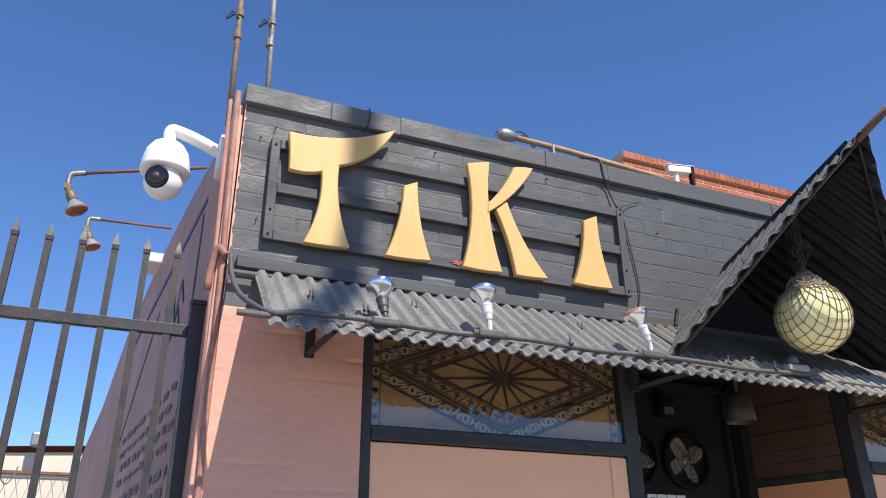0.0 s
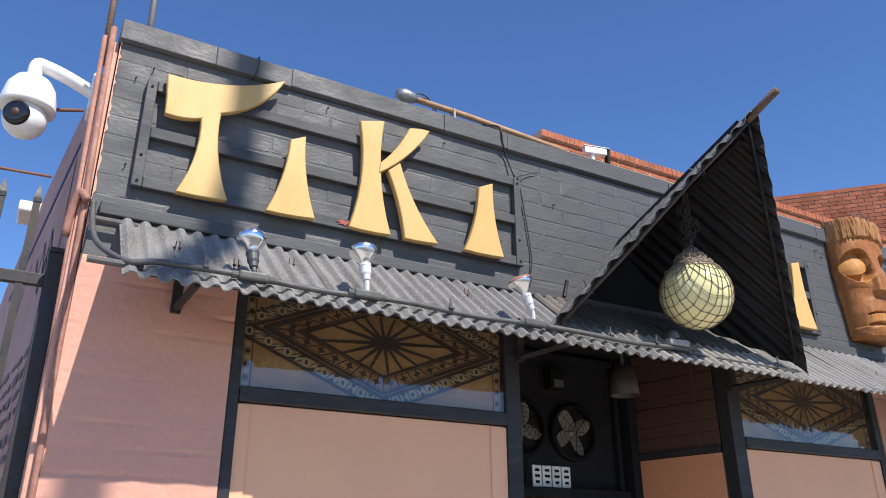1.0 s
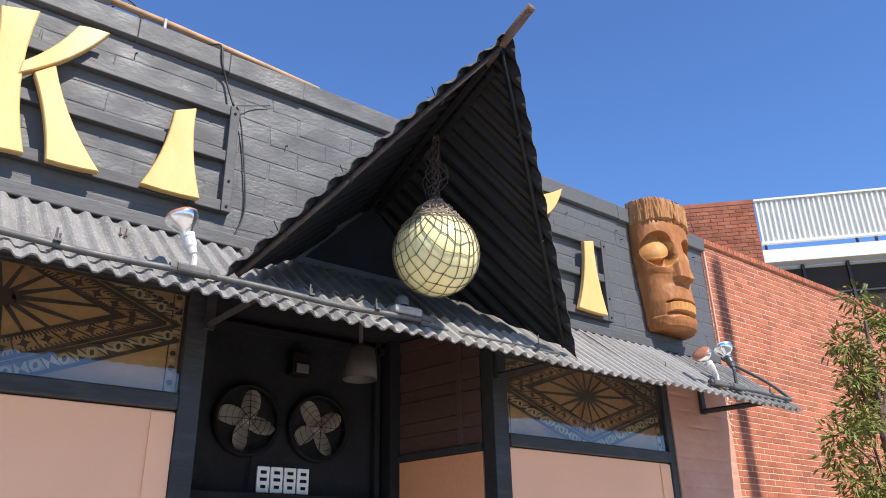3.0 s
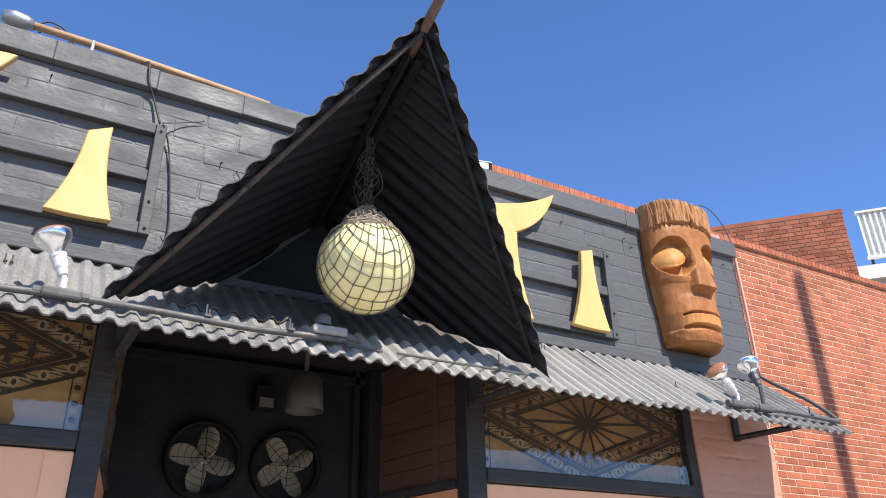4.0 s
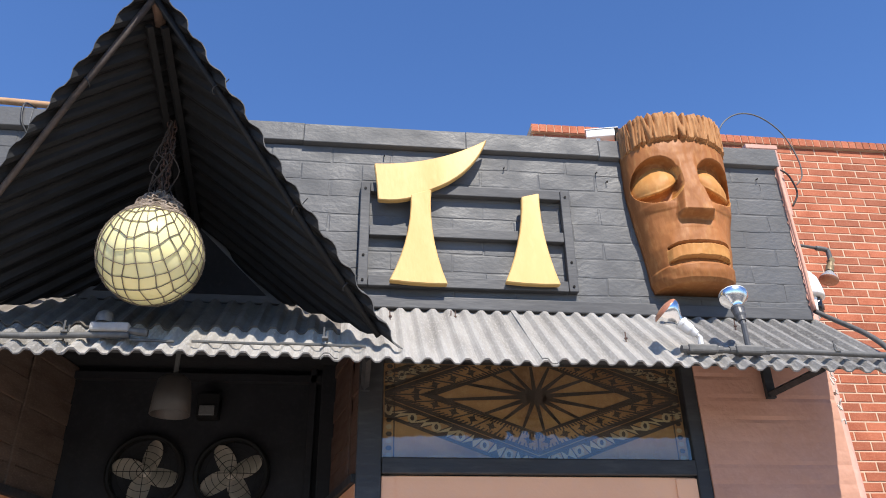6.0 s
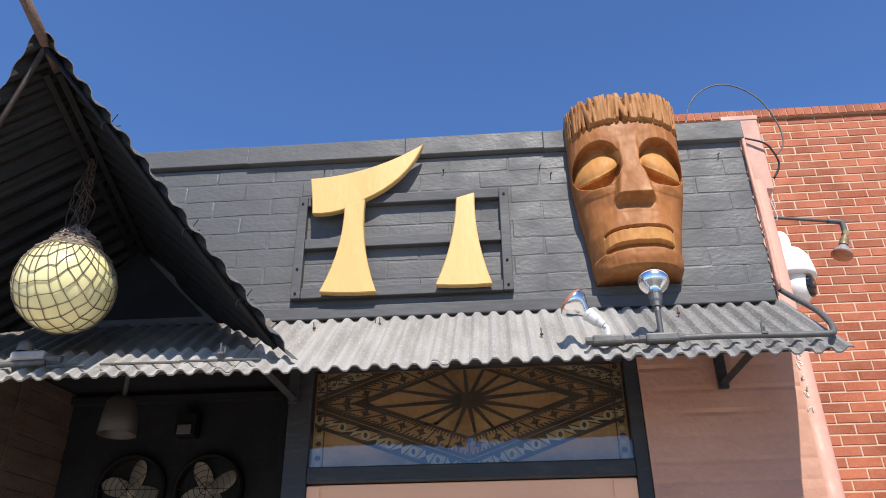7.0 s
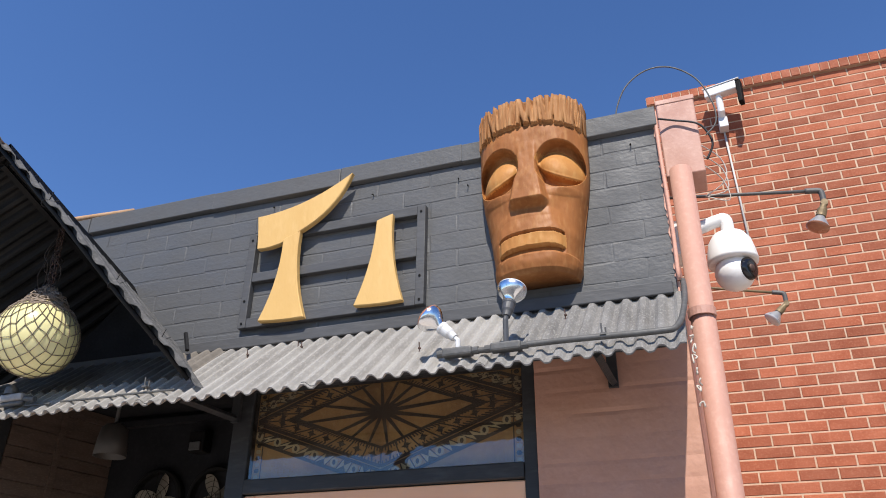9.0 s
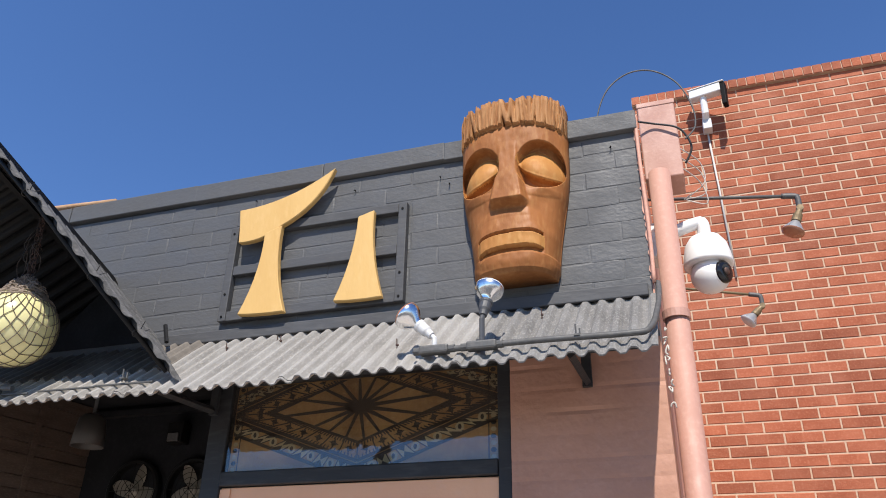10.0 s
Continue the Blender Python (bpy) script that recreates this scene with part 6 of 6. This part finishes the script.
# ---- small hooks and nails left in the black wall ----
hrng = random.Random(41)
for hx, hz in ((0.545, 3.30), (0.60, 3.36), (1.28, 3.40), (1.70, 3.405), (1.83, 3.39), (2.42, 3.22), (3.50, 3.40), (3.98, 3.37), (4.36, 3.37), (4.40, 3.33), (5.05, 3.38), (0.56, 2.95)):
    hook = tube(smooth_run([(hx, WALL + 0.004, hz), (hx + 0.002, WALL - 0.009, hz - 0.001), (hx + hrng.uniform(-0.004, 0.004), WALL - 0.010, hz - hrng.uniform(0.004, 0.010))], 3), 0.0022, 5)
    thing("wall_hook", hook, M_FANBLACK, "small bent black nail in the painted brick wall", "nail", "nails in the front wall")

# ---- bricks: the red wall ----
def painted_brick_mesh(w, h, d, seed):
    """A brick under thick paint: a slightly uneven face, its joints filled more on some sides than on others."""
    rnd = random.Random(seed)
    fill = [rnd.choice((0.1, 0.35, 0.7, 1.0, 1.0)) for _ in range(4)]
    verts, faces, nx, nz = [], [], 6, 4
    for j in range(nz):
        for i in range(nx):
            a, b = (-1, -0.955, -0.35, 0.3, 0.955, 1)[i], (-1, -0.86, 0.86, 1)[j]
            x, z = a * w / 2 + rnd.uniform(-0.003, 0.003), b * h / 2 + rnd.uniform(-0.0022, 0.0022)
            deep = max(fill[0] if i == 0 else 0, fill[1] if i == nx - 1 else 0, fill[2] if j == 0 else 0, fill[3] if j == nz - 1 else 0)
            front = -d - d * 0.8 * noise.noise((x * 14 + seed * 3.7, z * 30, seed))
            verts.append((x, front + (0.0008 - front) * deep, z))
    for j in range(nz - 1):
        for i in range(nx - 1):
            k = j * nx + i
            faces.append((k, k + 1, k + nx + 1, k + nx))
    return verts, faces


def bricks_on(wall, name, x_from, x_to, z_from, z_to, y, material, near, length, height, joint, depth, seed, jitter=0.0015, rough=0):
    """Courses in running bond: those for which near() holds are objects of their own, the rest one joined mesh."""
    rng = random.Random(seed)
    kinds = []
    for k in range(max(1, rough)):
        full = bpy.data.meshes.new(name)
        v, f = painted_brick_mesh(length - joint, height - joint, depth, k) if rough else brick_mesh(length - joint, height - joint, depth, name)
        full.from_pydata(v, [], f)
        full.materials.append(material)
        kinds.append(full)
    rv, rf, count = [], [], 0
    row, z = 0, z_from
    while z + height <= z_to + 1e-6:
        x = x_from - (length / 2 if row % 2 else 0)
        while x < x_to:
            a, b = max(x, x_from), min(x + length, x_to)
            x += length
            if b - a < 0.04:
                continue
            cx, cz = (a + b) / 2, z + height / 2
            cy = y + rng.uniform(-jitter, jitter)
            whole = b - a > length - 1e-4
            if whole and near(cx, cz):
                ob = new(name, rng.choice(kinds))
                ob.location = (cx + rng.uniform(-0.001, 0.001), cy, cz + rng.uniform(-0.001, 0.001))
                ob.rotation_euler = (0, rng.uniform(-0.004, 0.004), 0)
                ob.parent = wall
                ob.matrix_parent_inverse = wall.matrix_basis.inverted()
                count += 1
            else:
                bv, bf = (v, f) if whole else painted_brick_mesh(b - a - joint, height - joint, depth, row) if rough else brick_mesh(b - a - joint, height - joint, depth, name)
                k = len(rv)
                rv += [(p[0] + cx, p[1] + cy, p[2] + cz) for p in bv]
                rf += [tuple(i + k for i in q) for q in bf]
        z += height
        row += 1
    if rv:
        ob = mesh_object(name + "_field", rv, rf, material, wall)
        ob.matrix_parent_inverse = wall.matrix_basis.inverted()
        tagged(ob, kind="stuff")
    return count


bricks_on(brick_wall, "brick", BX0, BX1, BTOP - BH * 52, BTOP, BY + 0.007, M_BRICK, lambda x, z: 5.4 < x < 7.3 and 2.8 < z < 6.05, BL, BH, JOINT, 0.006, 21)
rng = random.Random(5)
cap_mesh = bpy.data.meshes.new("cap_brick")
v, f = brick_mesh(0.0705, 0.088, 0.03, "cap_brick")
bk = len(v)
v = v + [(p[0], p[1] + (0.24 if i >= 8 else 0), p[2]) for i, p in enumerate(v)]
cap_mesh.from_pydata(v[:8] + v[bk + 8:bk + 12], [], f)
cap_mesh.materials.append(M_BRICK)
x = BX0 - 0.01
while x < BX1:
    ob = new("cap_brick", cap_mesh)
    ob.location = (x + 0.038, BY - 0.004 + rng.uniform(-0.002, 0.002), BTOP + 0.045)
    ob.parent = brick_wall
    ob.matrix_parent_inverse = brick_wall.matrix_basis.inverted()
    x += 0.0775
part("cap_bed", box(BX0 - 0.01, BX1, BY - 0.027, BY + 0.24, BTOP - 0.001, BTOP + 0.084), M_MORTAR, brick_wall)
# its side, towards the low roof
m = Matrix.Translation((BX0 + 0.007, BY + 0.25, 0)) @ Matrix.Rotation(radians(-90), 4, "Z")
rv, rf = [], []
zz, row = 3.0, 0
while zz < BTOP:
    s = 0.0
    while s < 6:
        bv, bf = brick_mesh(BL - JOINT, BH - JOINT, 0.009, "b")
        k = len(rv)
        off = BL / 2 if row % 2 else 0
        rv += [m @ Vector((-(s + off) + p[0], p[1], p[2] + zz + BH / 2)) for p in bv]
        rf += [tuple(i + k for i in q) for q in bf]
        s += BL
    zz += BH
    row += 1
ob = mesh_object("side_brick_field", rv, rf, M_BRICK, brick_wall)
ob.matrix_parent_inverse = brick_wall.matrix_basis.inverted()
tagged(ob, kind="stuff")
part("side_cap", box(BX0 - 0.012, BX0 + 0.24, BY + 0.25, BY + 8, BTOP, BTOP + 0.089, bevel=0.004), M_BRICK, brick_wall)

# ---- bricks: the black-painted front ----
bricks_on(wall_front, "brick", X0 + 0.002, X1 - 0.002, 2.747, 2.747 + 0.0764 * 9.2, WALL + 0.0055, M_BLACK, lambda x, z: True, 0.235, 0.0764, 0.001, 0.0024, 33, 0.0004, rough=24)
